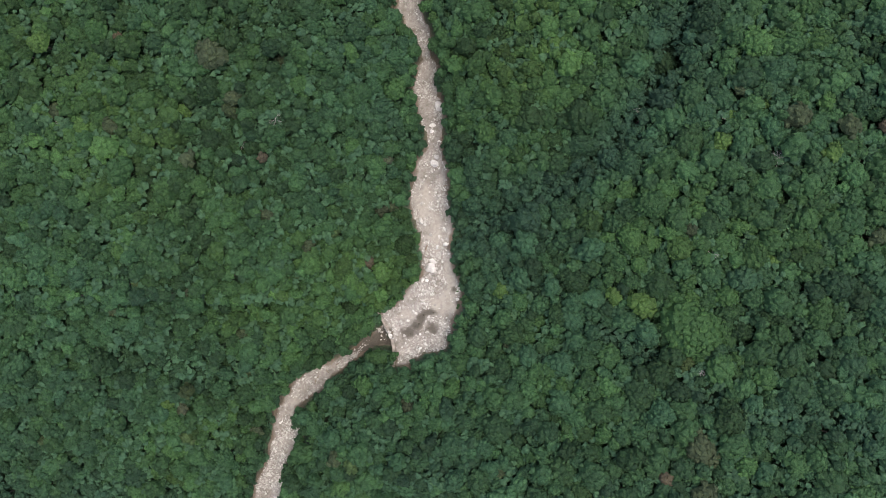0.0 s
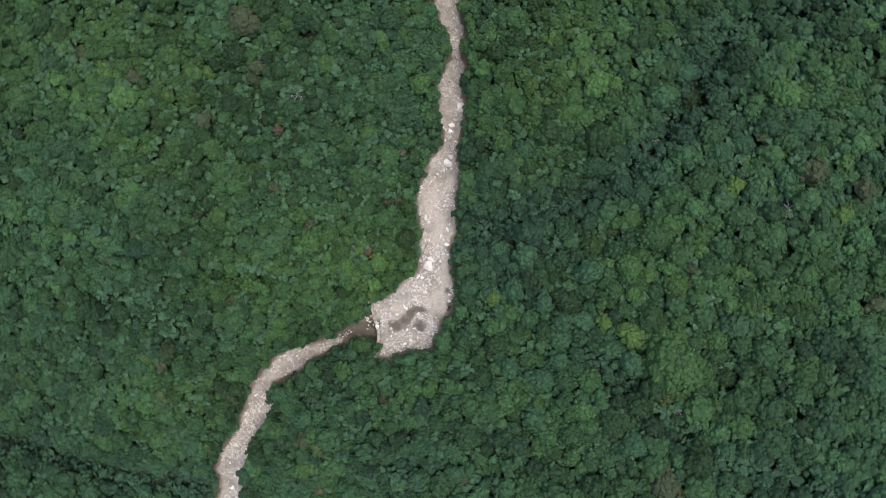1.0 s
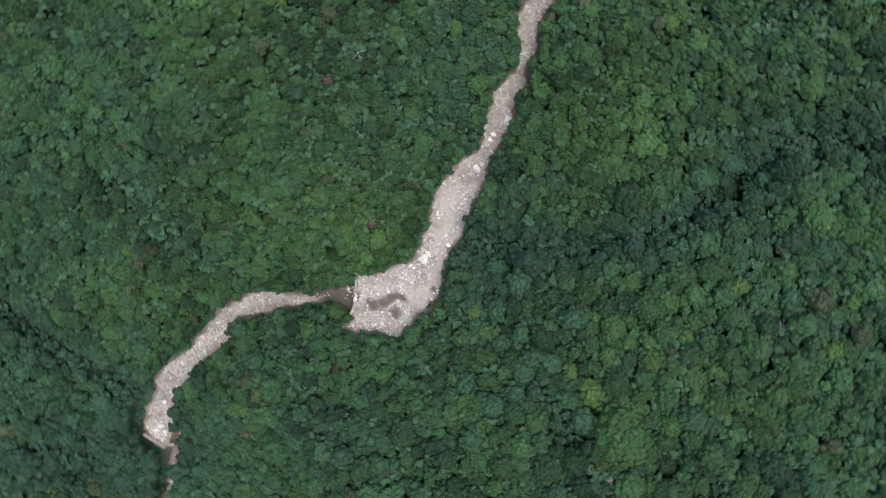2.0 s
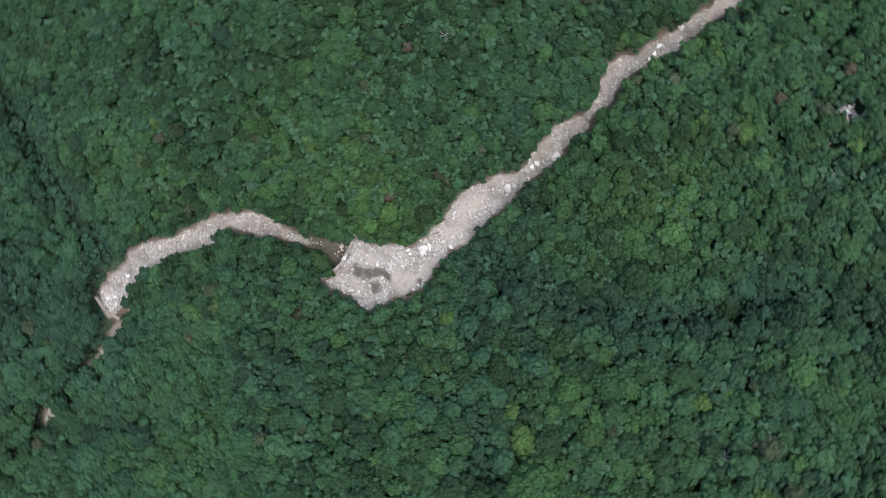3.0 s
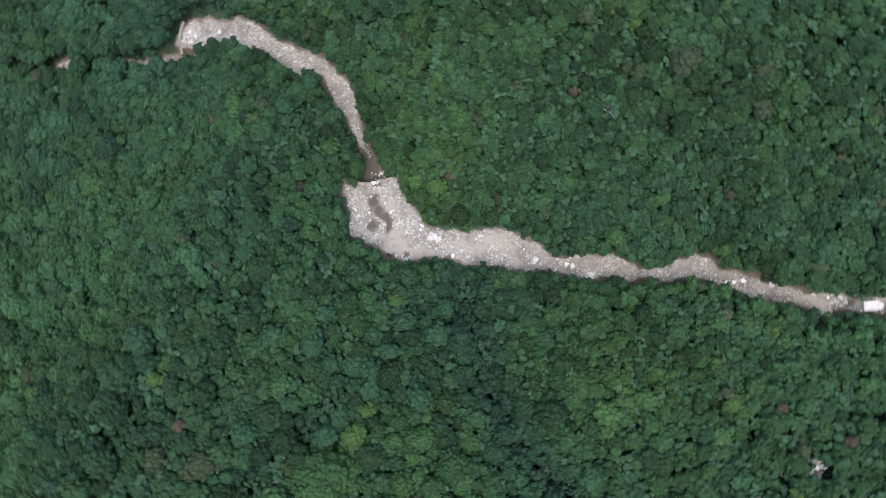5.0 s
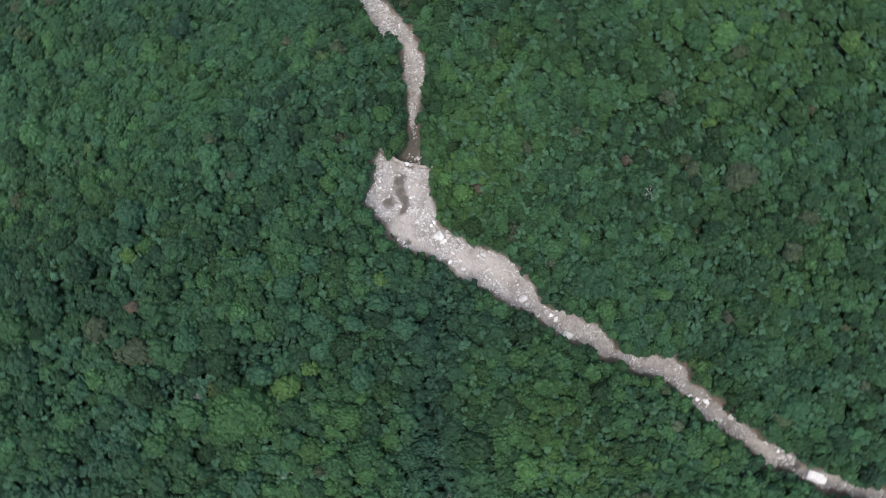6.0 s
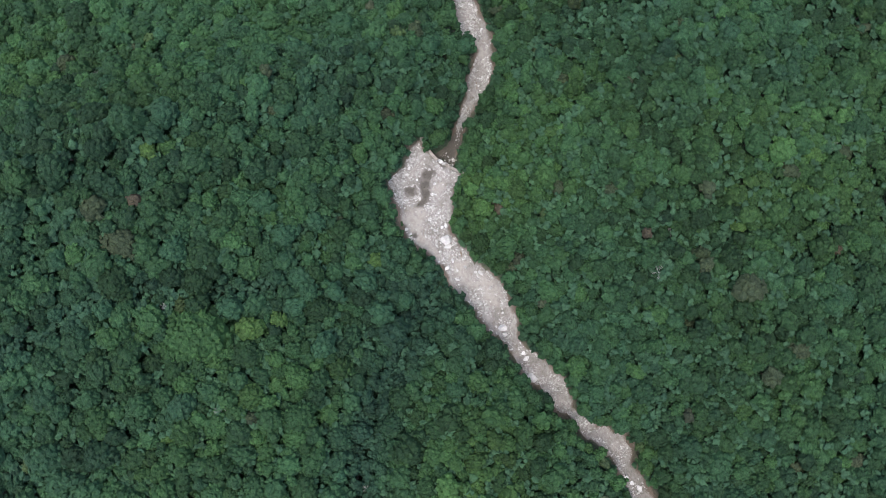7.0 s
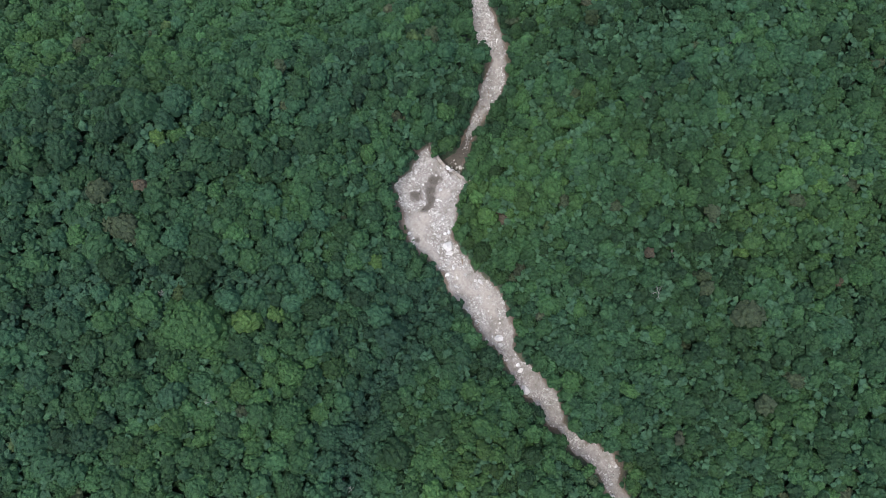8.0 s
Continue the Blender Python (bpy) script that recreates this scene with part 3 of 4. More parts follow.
# ---- the wedged slab at the head of the visible stream ----
def wedged_slab():
    bm = bmesh.new()
    outline = [(-1.3, -2.2), (1.3, -2.5), (1.5, 0.2), (1.2, 2.3), (-0.5, 2.6), (-1.5, 1.0)]
    low = [bm.verts.new((x * 1.08, y * 1.05, -1.6)) for x, y in outline]
    top = [bm.verts.new((x, y, 1.3 + 0.10 * y + 0.12 * x)) for x, y in outline]
    bm.faces.new(low[::-1])
    bm.faces.new(top)
    for k in range(6):
        bm.faces.new((low[k], low[(k + 1) % 6], top[(k + 1) % 6], top[k]))
    bmesh.ops.bevel(bm, geom=bm.edges[:], offset=0.16, segments=2, affect="EDGES", profile=0.6)
    bmesh.ops.subdivide_edges(bm, edges=[e for e in bm.edges if e.calc_length() > 1.2], cuts=2, use_grid_fill=True)
    for v in bm.verts:
        v.co += Vector((0, 0, 0.12 * noise.noise(v.co * Vector((2.2, 0.5, 1)))))
    bmesh.ops.recalc_face_normals(bm, faces=bm.faces)
    me = bpy.data.meshes.new("boulder")
    bm.to_mesh(me)
    bm.free()
    me.materials.append(BOULDER)
    ob = new("boulder", me)
    z = float(bed_height(np.array([-9.4]), np.array([130.6]))[0])
    ob.matrix_basis = Matrix.LocRotScale((-9.3, 130.6, z + 1.0), Euler((0, 0, radians(17))), (1.1, 1.2, 1))
    tagged(ob, "huge flat-topped pale slab wedged in the stream", "boulder", group="boulders in the stream")


wedged_slab()


# ---- forest ----
def tuft_arrays(pos, up, size, r, sides=6):
    """Ragged leafy tufts, each a closed cap: a crest, a shoulder ring and a drooping skirt. Vertices and triangles."""
    m = len(pos)
    t1 = np.cross(up, r.normal(0, 1, (m, 3)))
    t1 /= np.linalg.norm(t1, axis=1)[:, None]
    t2 = np.cross(up, t1)
    rows = [(pos + up * size[:, None] * r.uniform(0.42, 0.66, (m, 1)))[:, None]]
    turn = r.uniform(0, 6.3, (m, 1))
    for q, lift, ragged in ((0.62, 0.26, 0.30), (1.08, -0.18, 0.36)):
        ang = np.arange(sides) * 2 * np.pi / sides + r.uniform(-0.3, 0.3, (m, sides)) + turn
        rad = size[:, None] * q * r.uniform(1 - ragged, 1 + ragged, (m, sides))
        high = size[:, None] * (lift + r.uniform(-0.22, 0.22, (m, sides)))
        rows.append(pos[:, None] + t1[:, None] * (rad * np.cos(ang))[..., None] + t2[:, None] * (rad * np.sin(ang))[..., None] + up[:, None] * high[..., None])
    v = np.concatenate(rows, 1)
    j = np.arange(sides)
    k = (j + 1) % sides
    one = np.concatenate([np.stack([0 * j, 1 + j, 1 + k], 1), np.stack([1 + j, 1 + sides + j, 1 + sides + k], 1), np.stack([1 + j, 1 + sides + k, 1 + k], 1)])
    f = one[None] + (np.arange(m) * v.shape[1])[:, None, None]
    return v.reshape(-1, 3), f.reshape(-1, 3)


def tree_arrays(seed, radius, height, tuft):
    """Crown of leafy tufts over an uneven dome: vertices, triangles, and trunk and limb vertices, faces. Base at the origin."""
    r = np.random.default_rng(seed)
    n = max(5, int(1.35 * (radius / tuft) ** 2))
    k = np.arange(n)
    ph = k * 2.39996 + r.uniform(0, 6)
    q = np.clip(np.sqrt((k + 0.5) / n) + r.normal(0, 0.05, n), 0, 1)
    # the outline bulges and draws in; limbs carry their own humps
    lean = r.uniform(0, 6, 3)
    out = 1 + 0.15 * np.sin(2 * ph + lean[0]) + 0.13 * np.sin(3 * ph + lean[1]) + 0.06 * np.sin(5 * ph + lean[2])
    hump = r.uniform(0.25, 0.8, 5) * radius
    ha = np.arange(5) * 1.2566 + r.uniform(-0.4, 0.4, 5)
    x, y = q * out * radius * np.cos(ph), q * out * radius * np.sin(ph)
    d = np.min(np.hypot(x[:, None] - hump * np.cos(ha), y[:, None] - hump * np.sin(ha)), axis=1)
    def dome(q, d):
        return height - tuft * 0.6 - 1.22 * radius * (1 - np.sqrt(1 - 0.94 * q ** 2)) - 0.26 * np.minimum(d, 0.6 * radius)
    z = dome(q, d) + r.normal(0, 0.13, n) * tuft
    pos = np.stack([x, y, z], 1)
    up = np.stack([0.9 * x / radius, 0.9 * y / radius, np.ones(n)], 1) + r.normal(0, 0.16, (n, 3))
    up /= np.linalg.norm(up, axis=1)[:, None]
    v, f = tuft_arrays(pos, up, tuft * r.uniform(0.75, 1.3, n), r, 5)
    # loose sprays of leaves that break up the tufts
    m = int(1.3 * n)
    src = r.integers(0, n, m)
    sup = up[src] + r.normal(0, 0.32, (m, 3))
    sup /= np.linalg.norm(sup, axis=1)[:, None]
    at = pos[src] + sup * tuft * r.uniform(0.4, 0.7, (m, 1))
    t1 = np.cross(sup, r.normal(0, 1, (m, 3)))
    t1 /= np.linalg.norm(t1, axis=1)[:, None]
    t2 = np.cross(sup, t1)
    ang = np.arange(4) * 1.5708 + r.uniform(-0.5, 0.5, (m, 4))
    rad = tuft * r.uniform(0.16, 0.46, (m, 4))
    ring = at[:, None] + t1[:, None] * (rad * np.cos(ang))[..., None] + t2[:, None] * (rad * np.sin(ang))[..., None] - sup[:, None] * (tuft * r.uniform(0.0, 0.3, (m, 4)))[..., None]
    spray = np.concatenate([(at + sup * tuft * 0.12)[:, None], ring], 1).reshape(-1, 3)
    q4 = np.arange(4)
    sf = np.stack([0 * q4, 1 + q4, 1 + (q4 + 1) % 4], 1)[None] + (np.arange(m) * 5)[:, None, None]
    f = np.concatenate([f, sf.reshape(-1, 3) + len(v)])
    v = np.concatenate([v, spray])
    # leafy heart close under the tufts
    g = np.arange(9) * 0.6981
    o9 = 1 + 0.15 * np.sin(2 * g + lean[0]) + 0.13 * np.sin(3 * g + lean[1])
    rings = [np.array([[0, 0, dome(0, 0.3 * radius) - 0.34 * tuft]])]
    for q9, drop in ((0.40, 0.34), (0.74, 0.34), (0.96, 0.6)):
        hx, hy = q9 * radius * o9 * np.cos(g), q9 * radius * o9 * np.sin(g)
        dh = np.min(np.hypot(hx[:, None] - hump * np.cos(ha), hy[:, None] - hump * np.sin(ha)), axis=1)
        rings.append(np.stack([hx, hy, dome(q9, dh) - drop * tuft], 1))
    j = np.arange(9)
    k9 = (j + 1) % 9
    hf = [np.stack([0 * j, 1 + j, 1 + k9], 1)]
    for o in (1, 10):
        hf += [np.stack([o + j, o + 9 + j, o + 9 + k9], 1), np.stack([o + j, o + 9 + k9, o + k9], 1)]
    crown = np.concatenate([v, *rings]), np.concatenate([f, np.concatenate(hf) + len(v)])
    # trunk and limbs: tapered five-sided tubes
    tv, tf, tb = [], [], 0
    def tube(p0, p1, r0, r1):
        nonlocal tb
        p0, p1 = np.array(p0, float), np.array(p1, float)
        dd = (p1 - p0) / np.linalg.norm(p1 - p0)
        e1 = np.cross(dd, [0.3, 0.9, 0.1])
        e1 /= np.linalg.norm(e1)
        e2 = np.cross(dd, e1)
        a = np.arange(5) * 2 * np.pi / 5
        ring = np.cos(a)[:, None] * e1 + np.sin(a)[:, None] * e2
        tv.append(np.concatenate([p0 + ring * r0, p1 + ring * r1]))
        j5 = np.arange(5)
        k5 = (j5 + 1) % 5
        tf.append(np.concatenate([np.stack([j5, k5, k5 + 5], 1), np.stack([j5, k5 + 5, j5 + 5], 1)]) + tb)
        tb += 10
    fork = height - radius * 1.25
    tube((0, 0, -1.2), (0, 0, fork), 0.035 * height, 0.022 * height)
    for hr, a in zip(hump, ha):
        tube((0, 0, fork - 0.3), (hr * 0.8 * math.cos(a), hr * 0.8 * math.sin(a), height - 0.55 * radius - tuft), 0.018 * height, 0.006 * height)
    return crown, (np.concatenate(tv), np.concatenate(tf))


# crowns that stand out, by look: x, y, radius
BRIGHT = [(57.0, -15.9, 4.0), (90.8, -3.1, 1.7), (89.8, 40.6, 2.2), (78.2, 30.1, 3.0), (105.2, 26.1, 2.6), (-86.6, -48.3, 2.4), (50.4, -72.3, 2.4), (26.6, 87.5, 2.5), (-76.1, 40.4, 2.4), (-112.3, 57.4, 3.2),
          (80.9, 37.8, 1.8), (49.9, -13.6, 2.6), (18.1, -12.7, 2.6), (46.4, 104.7, 2.0), (4.4, 99.4, 2.4)]
PALE = [(32.3, -11.4, 3.0), (44.2, -14.4, 3.2), (58.2, -24.1, 3.4), (38.9, -21.3, 4.2), (35.1, -33.8, 4.4), (25.4, -32.6, 3.6), (25.2, 1.9, 3.7), (42.8, 0.0, 3.6), (61.3, -45.9, 4.4), (17.4, 2.7, 3.0)]
FRESH = [(79.3, -12.8, 3.4), (53.7, 2.8, 4.0), (59.8, 1.8, 3.2), (55.8, -4.3, 2.6), (-14.4, 48.1, 3.0), (-42.5, 48.5, 3.0), (-27.3, 58.5, 2.7), (-48.6, -34.3, 3.4), (45.8, -71.0, 3.3), (-27.5, 31.1, 2.4), (2.7, -42.4, 3.0), (-24.3, -43.5, 3.6)]
DRY = [(96.4, 36.0, 3.6), (108.3, 32.9, 3.0), (-65.7, 55.2, 4.2), (-73.9, 25.9, 2.1), (70.7, -66.3, 3.6), (70.7, -54.7, 4.8), (16.2, -65.8, 2.3), (65.0, -124.0, 3.0), (-68.5, 78.2, 3.2), (-94.6, 34.8, 2.4), (11.5, -74.9, 2.0),
       (34.8, 107.4, 2.2), (-40.5, 1.0, 2.4), (-57.0, 79.5, 2.6), (-60.3, 43.7, 2.6), (23.9, 85.7, 2.2), (-52.1, 10.1, 2.0)]
RUST = [(-94.3, 33.1, 1.6), (61.0, -62.9, 1.9), (117.5, 32.7, 1.8), (-22.8, -4.0, 2.0), (-92.9, 60.4, 1.7), (29.4, 119.6, 1.6), (-52.8, 26.9, 1.5), (25.1, 101.2, 1.6)]
SOMBRE = [(34.6, -3.4, 2.9), (83.8, -23.0, 4.2), (61.4, -35.7, 5.0), (77.9, -46.6, 4.8), (-67.7, 47.1, 4.8), (66.3, 55.4, 4.3)]
GIANT = [(70.5, -22.6, 8.8)]
# tint and tone of each look
LOOKS = ((GIANT, 0.58, 1.12), (BRIGHT, 0.79, 1.22), (PALE, 0.22, 1.32), (FRESH, 0.62, 1.2), (DRY, 0.87, 1.0), (RUST, 0.97, 1.05), (SOMBRE, 0.45, 0.58))
MARKED = [(x, y, rad, tint, tone) for group, tint, tone in LOOKS for x, y, rad in group]
# bare grey trees: x, y, radius; the last two stand in for fallen logs
BARE = [(92.2, 24.9, 2.6), (-48.8, 38.0, 2.2), (74.8, -1.4, 1.6), (-108.3, 35.7, 1.4), (78.9, 37.2, 1.2), (49.7, 96.8, 1.6), (-59.7, 30.9, 1.3), (56.5, -109.1, 2.0), (57.4, 41.5, 1.1), (72.1, -34.6, 1.0)]
# openings where shrubs alone grow: x, y, radius
HOLLOWS = [(103.7, -45.0, 4.7), (113.1, 43.7, 2.3), (89.4, 62.4, 1.9), (-108.0, 62.4, 1.6), (-99.1, 51.1, 1.6), (-85.0, 47.1, 1.4), (-65.5, 37.2, 2.0), (48.0, 60.6, 2.2), (65.9, 74.6, 2.6),
           (74.2, 77.0, 4.6), (55.3, 39.8, 2.0), (47.6, 23.5, 2.0), (64.7, -34.0, 2.4)]
HOLLOW_SE = [(113.2, -47.5, 1), (100.0, -44.7, 1), (77.8, -45.6, 1), (63.9, -33.6, 1), (46.4, -23.6, 1)]
OUTCROPS = [(39.2, 113.0, 3.0), (35.4, 109.4, 1.7), (42.8, 101.9, 1.4)]


def tint_at(x, y, r):
    """Which kinds of tree grow where: yellow-green on the spur and the lower west flank, bluish in the hollows with
    some of their shade painted in.
    """
    t = np.full(np.shape(x), 0.40)
    def patch(cx, cy, rx, ry, turn, amount):
        a = radians(turn)
        u, v = (x - cx) * math.cos(a) + (y - cy) * math.sin(a), -(x - cx) * math.sin(a) + (y - cy) * math.cos(a)
        return amount * np.exp(-(u / rx) ** 2 - (v / ry) ** 2)
    # the bluish patches far to the south-west put distant haze into the tint
    t = t + patch(-28, -10, 32, 20, 20, 0.26) + patch(-85, 35, 45, 30, 0, 0.18) + patch(30, 55, 18, 42, 0, 0.28) + patch(-72, -58, 34, 10, 20, 0.16) + patch(-95, -120, 60, 26, 20, -0.16)
    t = t + patch(22, 5, 14, 18, 0, -0.22) + patch(60, 0, 20, 25, 0, 0.04) + patch(-20, 45, 10, 40, 0, -0.05) + patch(-50, 80, 50, 40, 0, 0.07) + patch(5, -75, 30, 25, 0, -0.03) + patch(45, -105, 60, 35, 0, 0.08) + patch(-60, -120, 50, 30, 0, -0.2) + patch(45, 26, 30, 7, 35, -0.2) + patch(68, 60, 8, 30, 0, -0.15)
    t = t + 0.10 * value_noise(x, y, 26, 51) + 0.07 * value_noise(x, y, 9, 52) + r.normal(0, 0.075, np.shape(x))
    gully = np.minimum(np.minimum(chain(GULLY_EAST, x, y)[0], chain(GULLY_SW, x, y)[0]), chain(HOLLOW_SE, x, y)[0])
    # part of the gullies' shade is put into this bluish, darker tint
    t = t - 0.3 * np.exp(-(gully / 6) ** 2)
    return np.clip(t, 0.0, 0.76)


def place_trees():
    r = np.random.default_rng(17)
    cell, grid = 5.0, {}
    out = []
    def fits(x, y, rad, gap):
        i, j = int(x // cell), int(y // cell)
        for a in (-2, -1, 0, 1, 2):
            for b in (-2, -1, 0, 1, 2):
                for px, py, pr in grid.get((i + a, j + b), ()):
                    if (px - x) ** 2 + (py - y) ** 2 < (gap * (pr + rad)) ** 2:
                        return False
        return True
    def put(x, y, rad):
        grid.setdefault((int(x // cell), int(y // cell)), []).append((x, y, rad))
        out.append((x, y, rad))
    for x, y, rad, _, _ in MARKED:
        put(x, y, rad)
    for x, y, rad in BARE + HOLLOWS:
        grid.setdefault((int(x // cell), int(y // cell)), []).append((x, y, rad * 0.9))
    for x, y, rad in OUTCROPS:
        grid.setdefault((int(x // cell), int(y // cell)), []).append((x, y, rad * 1.2))
    # the dams stand clear
    for x, y in ((-24.0, -20.6), (-22.8, -22.4), (-21.6, -24.6), (-20.0, -26.5), (-18.6, -30), (-17.8, -33), (-17.6, -36), (-51.5, -105.5), (-54.5, -106), (-57.5, -105.6), (-0.6, 45.7), (-0.8, 44.0), (-0.8, 47.2)):
        grid.setdefault((int(x // cell), int(y // cell)), []).append((x, y, 1.0))
    for lo, hi, tries, gap in ((4.0, 5.2, 3200, 0.70), (3.0, 4.0, 12000, 0.67), (2.1, 3.0, 24000, 0.62), (1.5, 2.1, 40000, 0.60)):
        q = 177 * np.sqrt(r.uniform(0, 1, tries))
        a = r.uniform(0, 2 * np.pi, tries)
        xs, ys, rs = 3 + q * np.cos(a), q * np.sin(a) - 12, r.uniform(lo, hi, tries)
        edge, _ = bed_plan(xs, ys)
        gully = np.minimum(np.minimum(chain(GULLY_EAST, xs, ys)[0], chain(GULLY_SW, xs, ys)[0] - 1.0), chain(HOLLOW_SE, xs, ys)[0])
        gully = np.minimum(gully, chain(GULLY_WEST, xs, ys)[0] + 1.6) + 1.3 * value_noise(xs, ys, 6, 61)
        # old broad crowns on the east flank, young growth elsewhere
        old = np.maximum(np.exp(-((xs - 72) / 42) ** 2 - ((ys + 5) / 55) ** 2), 0.75 * np.exp(-((xs - 55) / 75) ** 2 - ((ys + 110) / 42) ** 2))
        stays = r.uniform(0, 1, tries) < np.where(rs > 4.0, old ** 1.5, np.where(rs > 3.0, 0.10 + 0.9 * old, 1.0))
        for x, y, rad, e, gl, st in zip(xs, ys, rs, edge, gully, stays):
            if st and e > rad * 0.90 + 0.1 and not (lo > 3.5 and e < 8) and gl > rad + 0.4 and fits(x, y, rad, gap):
                put(x, y, rad)
    return np.array(out)


TREES = place_trees()
TREE_TINT = tint_at(TREES[:, 0], TREES[:, 1], np.random.default_rng(23))
dry = np.random.default_rng(29).uniform(0, 1, (2, len(TREES)))
dry_share = 0.008 + 0.06 * np.clip(value_noise(TREES[:, 0], TREES[:, 1], 17, 87) - 0.1, 0, 1)
TREE_TINT = np.where((dry[0] < dry_share) & (TREES[:, 2] < 2.7), 0.82 + 0.09 * dry[1], TREE_TINT)
TREE_TINT[:len(MARKED)] = [m[3] for m in MARKED]
tone_rng = np.random.default_rng(41)
TREE_TONE = np.clip(1.0 + 0.19 * tone_rng.normal(0, 1, len(TREES)) + 0.21 * value_noise(TREES[:, 0], TREES[:, 1], 24, 81) + 0.07 * value_noise(TREES[:, 0], TREES[:, 1], 9, 85) - 0.02, 0.55, 1.5)
# darker on the north-west flank, lighter on the south slope
TREE_TONE = TREE_TONE * (1 - 0.14 * np.exp(-((TREES[:, 0] + 45) / 45) ** 2 - ((TREES[:, 1] - 75) / 50) ** 2) + 0.12 * np.exp(-((TREES[:, 0] - 40) / 70) ** 2 - ((TREES[:, 1] + 115) / 45) ** 2))
TREE_TONE[:len(MARKED)] = [m[4] for m in MARKED]
TREE_Z = ground_height(TREES[:, 0], TREES[:, 1]) + 0.95 * tone_rng.normal(0, 1, len(TREES)).clip(-1.6, 1.6)
TREE_Z[:len(MARKED)] += [1.0 if m[4] > 0.6 else -1.5 for m in MARKED]


def height_for(rad, u):
    return 5.6 + 0.95 * min(rad, 6) + 2.2 * u


CLASSES = []
for k, rad in enumerate((1.7, 2.1, 2.6, 3.1, 3.6, 4.2, 4.9, 6.5, 9.0)):
    for s in range(4):
        CLASSES.append((rad, tree_arrays(100 + k * 10 + s, rad, height_for(rad, s / 3), (0.62, 0.72, 0.84, 0.96)[s] * (0.79 + 0.07 * rad if rad < 5 else 1.12))))


def class_for(rad, pick):
    k = int(np.argmin([abs(rad - c[0]) for c in CLASSES[::4]]))
    return k * 4 + pick


def build_forest():
    r = np.random.default_rng(31)
    near = set(np.argsort(np.hypot(TREES[:, 0] + 6, TREES[:, 1] + 4))[:260].tolist()) | set(range(len(MARKED)))
    picks = r.integers(0, 4, len(TREES))
    turns = r.uniform(0, 2 * np.pi, len(TREES))
    stretch = r.uniform(0.88, 1.14, (len(TREES), 3))
    groups = {}
    for i in range(len(TREES)):
        groups.setdefault(class_for(TREES[i, 2], picks[i]), []).append(i)
    cv, cf, ct, co, tv, tf, cb, tb = [], [], [], [], [], [], 0, 0
    for key, members in groups.items():
        rad0, ((v, f), (wv, wf)) = CLASSES[key]
        for i in members:
            ca, sa = math.cos(turns[i]), math.sin(turns[i])
            sc = TREES[i, 2] / rad0
            m = np.array([[ca, -sa, 0], [sa, ca, 0], [0, 0, 1]]) * (stretch[i] * np.array([sc, sc, 1]))
            p = v @ m.T
            w = wv @ m.T
            if i in near:
                tree = new("tree")
                tree.location = (TREES[i, 0], TREES[i, 1], TREE_Z[i])
                t = TREE_TINT[i]
                tone = "bluish-green" if t < 0.25 else "deep green" if t < 0.5 else "fresh green" if t < 0.7 else "bright yellow-green" if t < 0.83 else "dry olive-brown" if t < 0.95 else "rust-brown"
                size = "small" if TREES[i, 2] < 2 else "broad" if TREES[i, 2] > 3.3 else "rounded"
                tagged(tree, f"broadleaf tree with a {size} {tone} crown in closed forest", "tree", group="trees on the valley flanks")
                part_ob = mesh_object("crown", p, f, LEAF, False, tree)
                point_values(part_ob, "tint", np.full(len(p), t))
                point_values(part_ob, "tone", np.full(len(p), TREE_TONE[i]))
                mesh_object("trunk", w, wf, BARK, True, tree)
                continue
            o = np.array([TREES[i, 0], TREES[i, 1], TREE_Z[i]])
            cv.append((p + o).astype(np.float32))
            cf.append(f + cb)
            ct.append(np.full(len(p), TREE_TINT[i], np.float32))
            co.append(np.full(len(p), TREE_TONE[i], np.float32))
            cb += len(p)
            tv.append(w[:10] + o)
            tf.append(wf[:10] + tb)
            tb += 10
    ob = mesh_object("forest_canopy", np.concatenate(cv), np.concatenate(cf), LEAF)
    point_values(ob, "tint", np.concatenate(ct))
    point_values(ob, "tone", np.concatenate(co))
    tagged(ob, "closed mixed broadleaf forest in many greens", "forest", kind="stuff")
    mesh_object("trunks", np.concatenate(tv), np.concatenate(tf), BARK, True, ob)


build_forest()


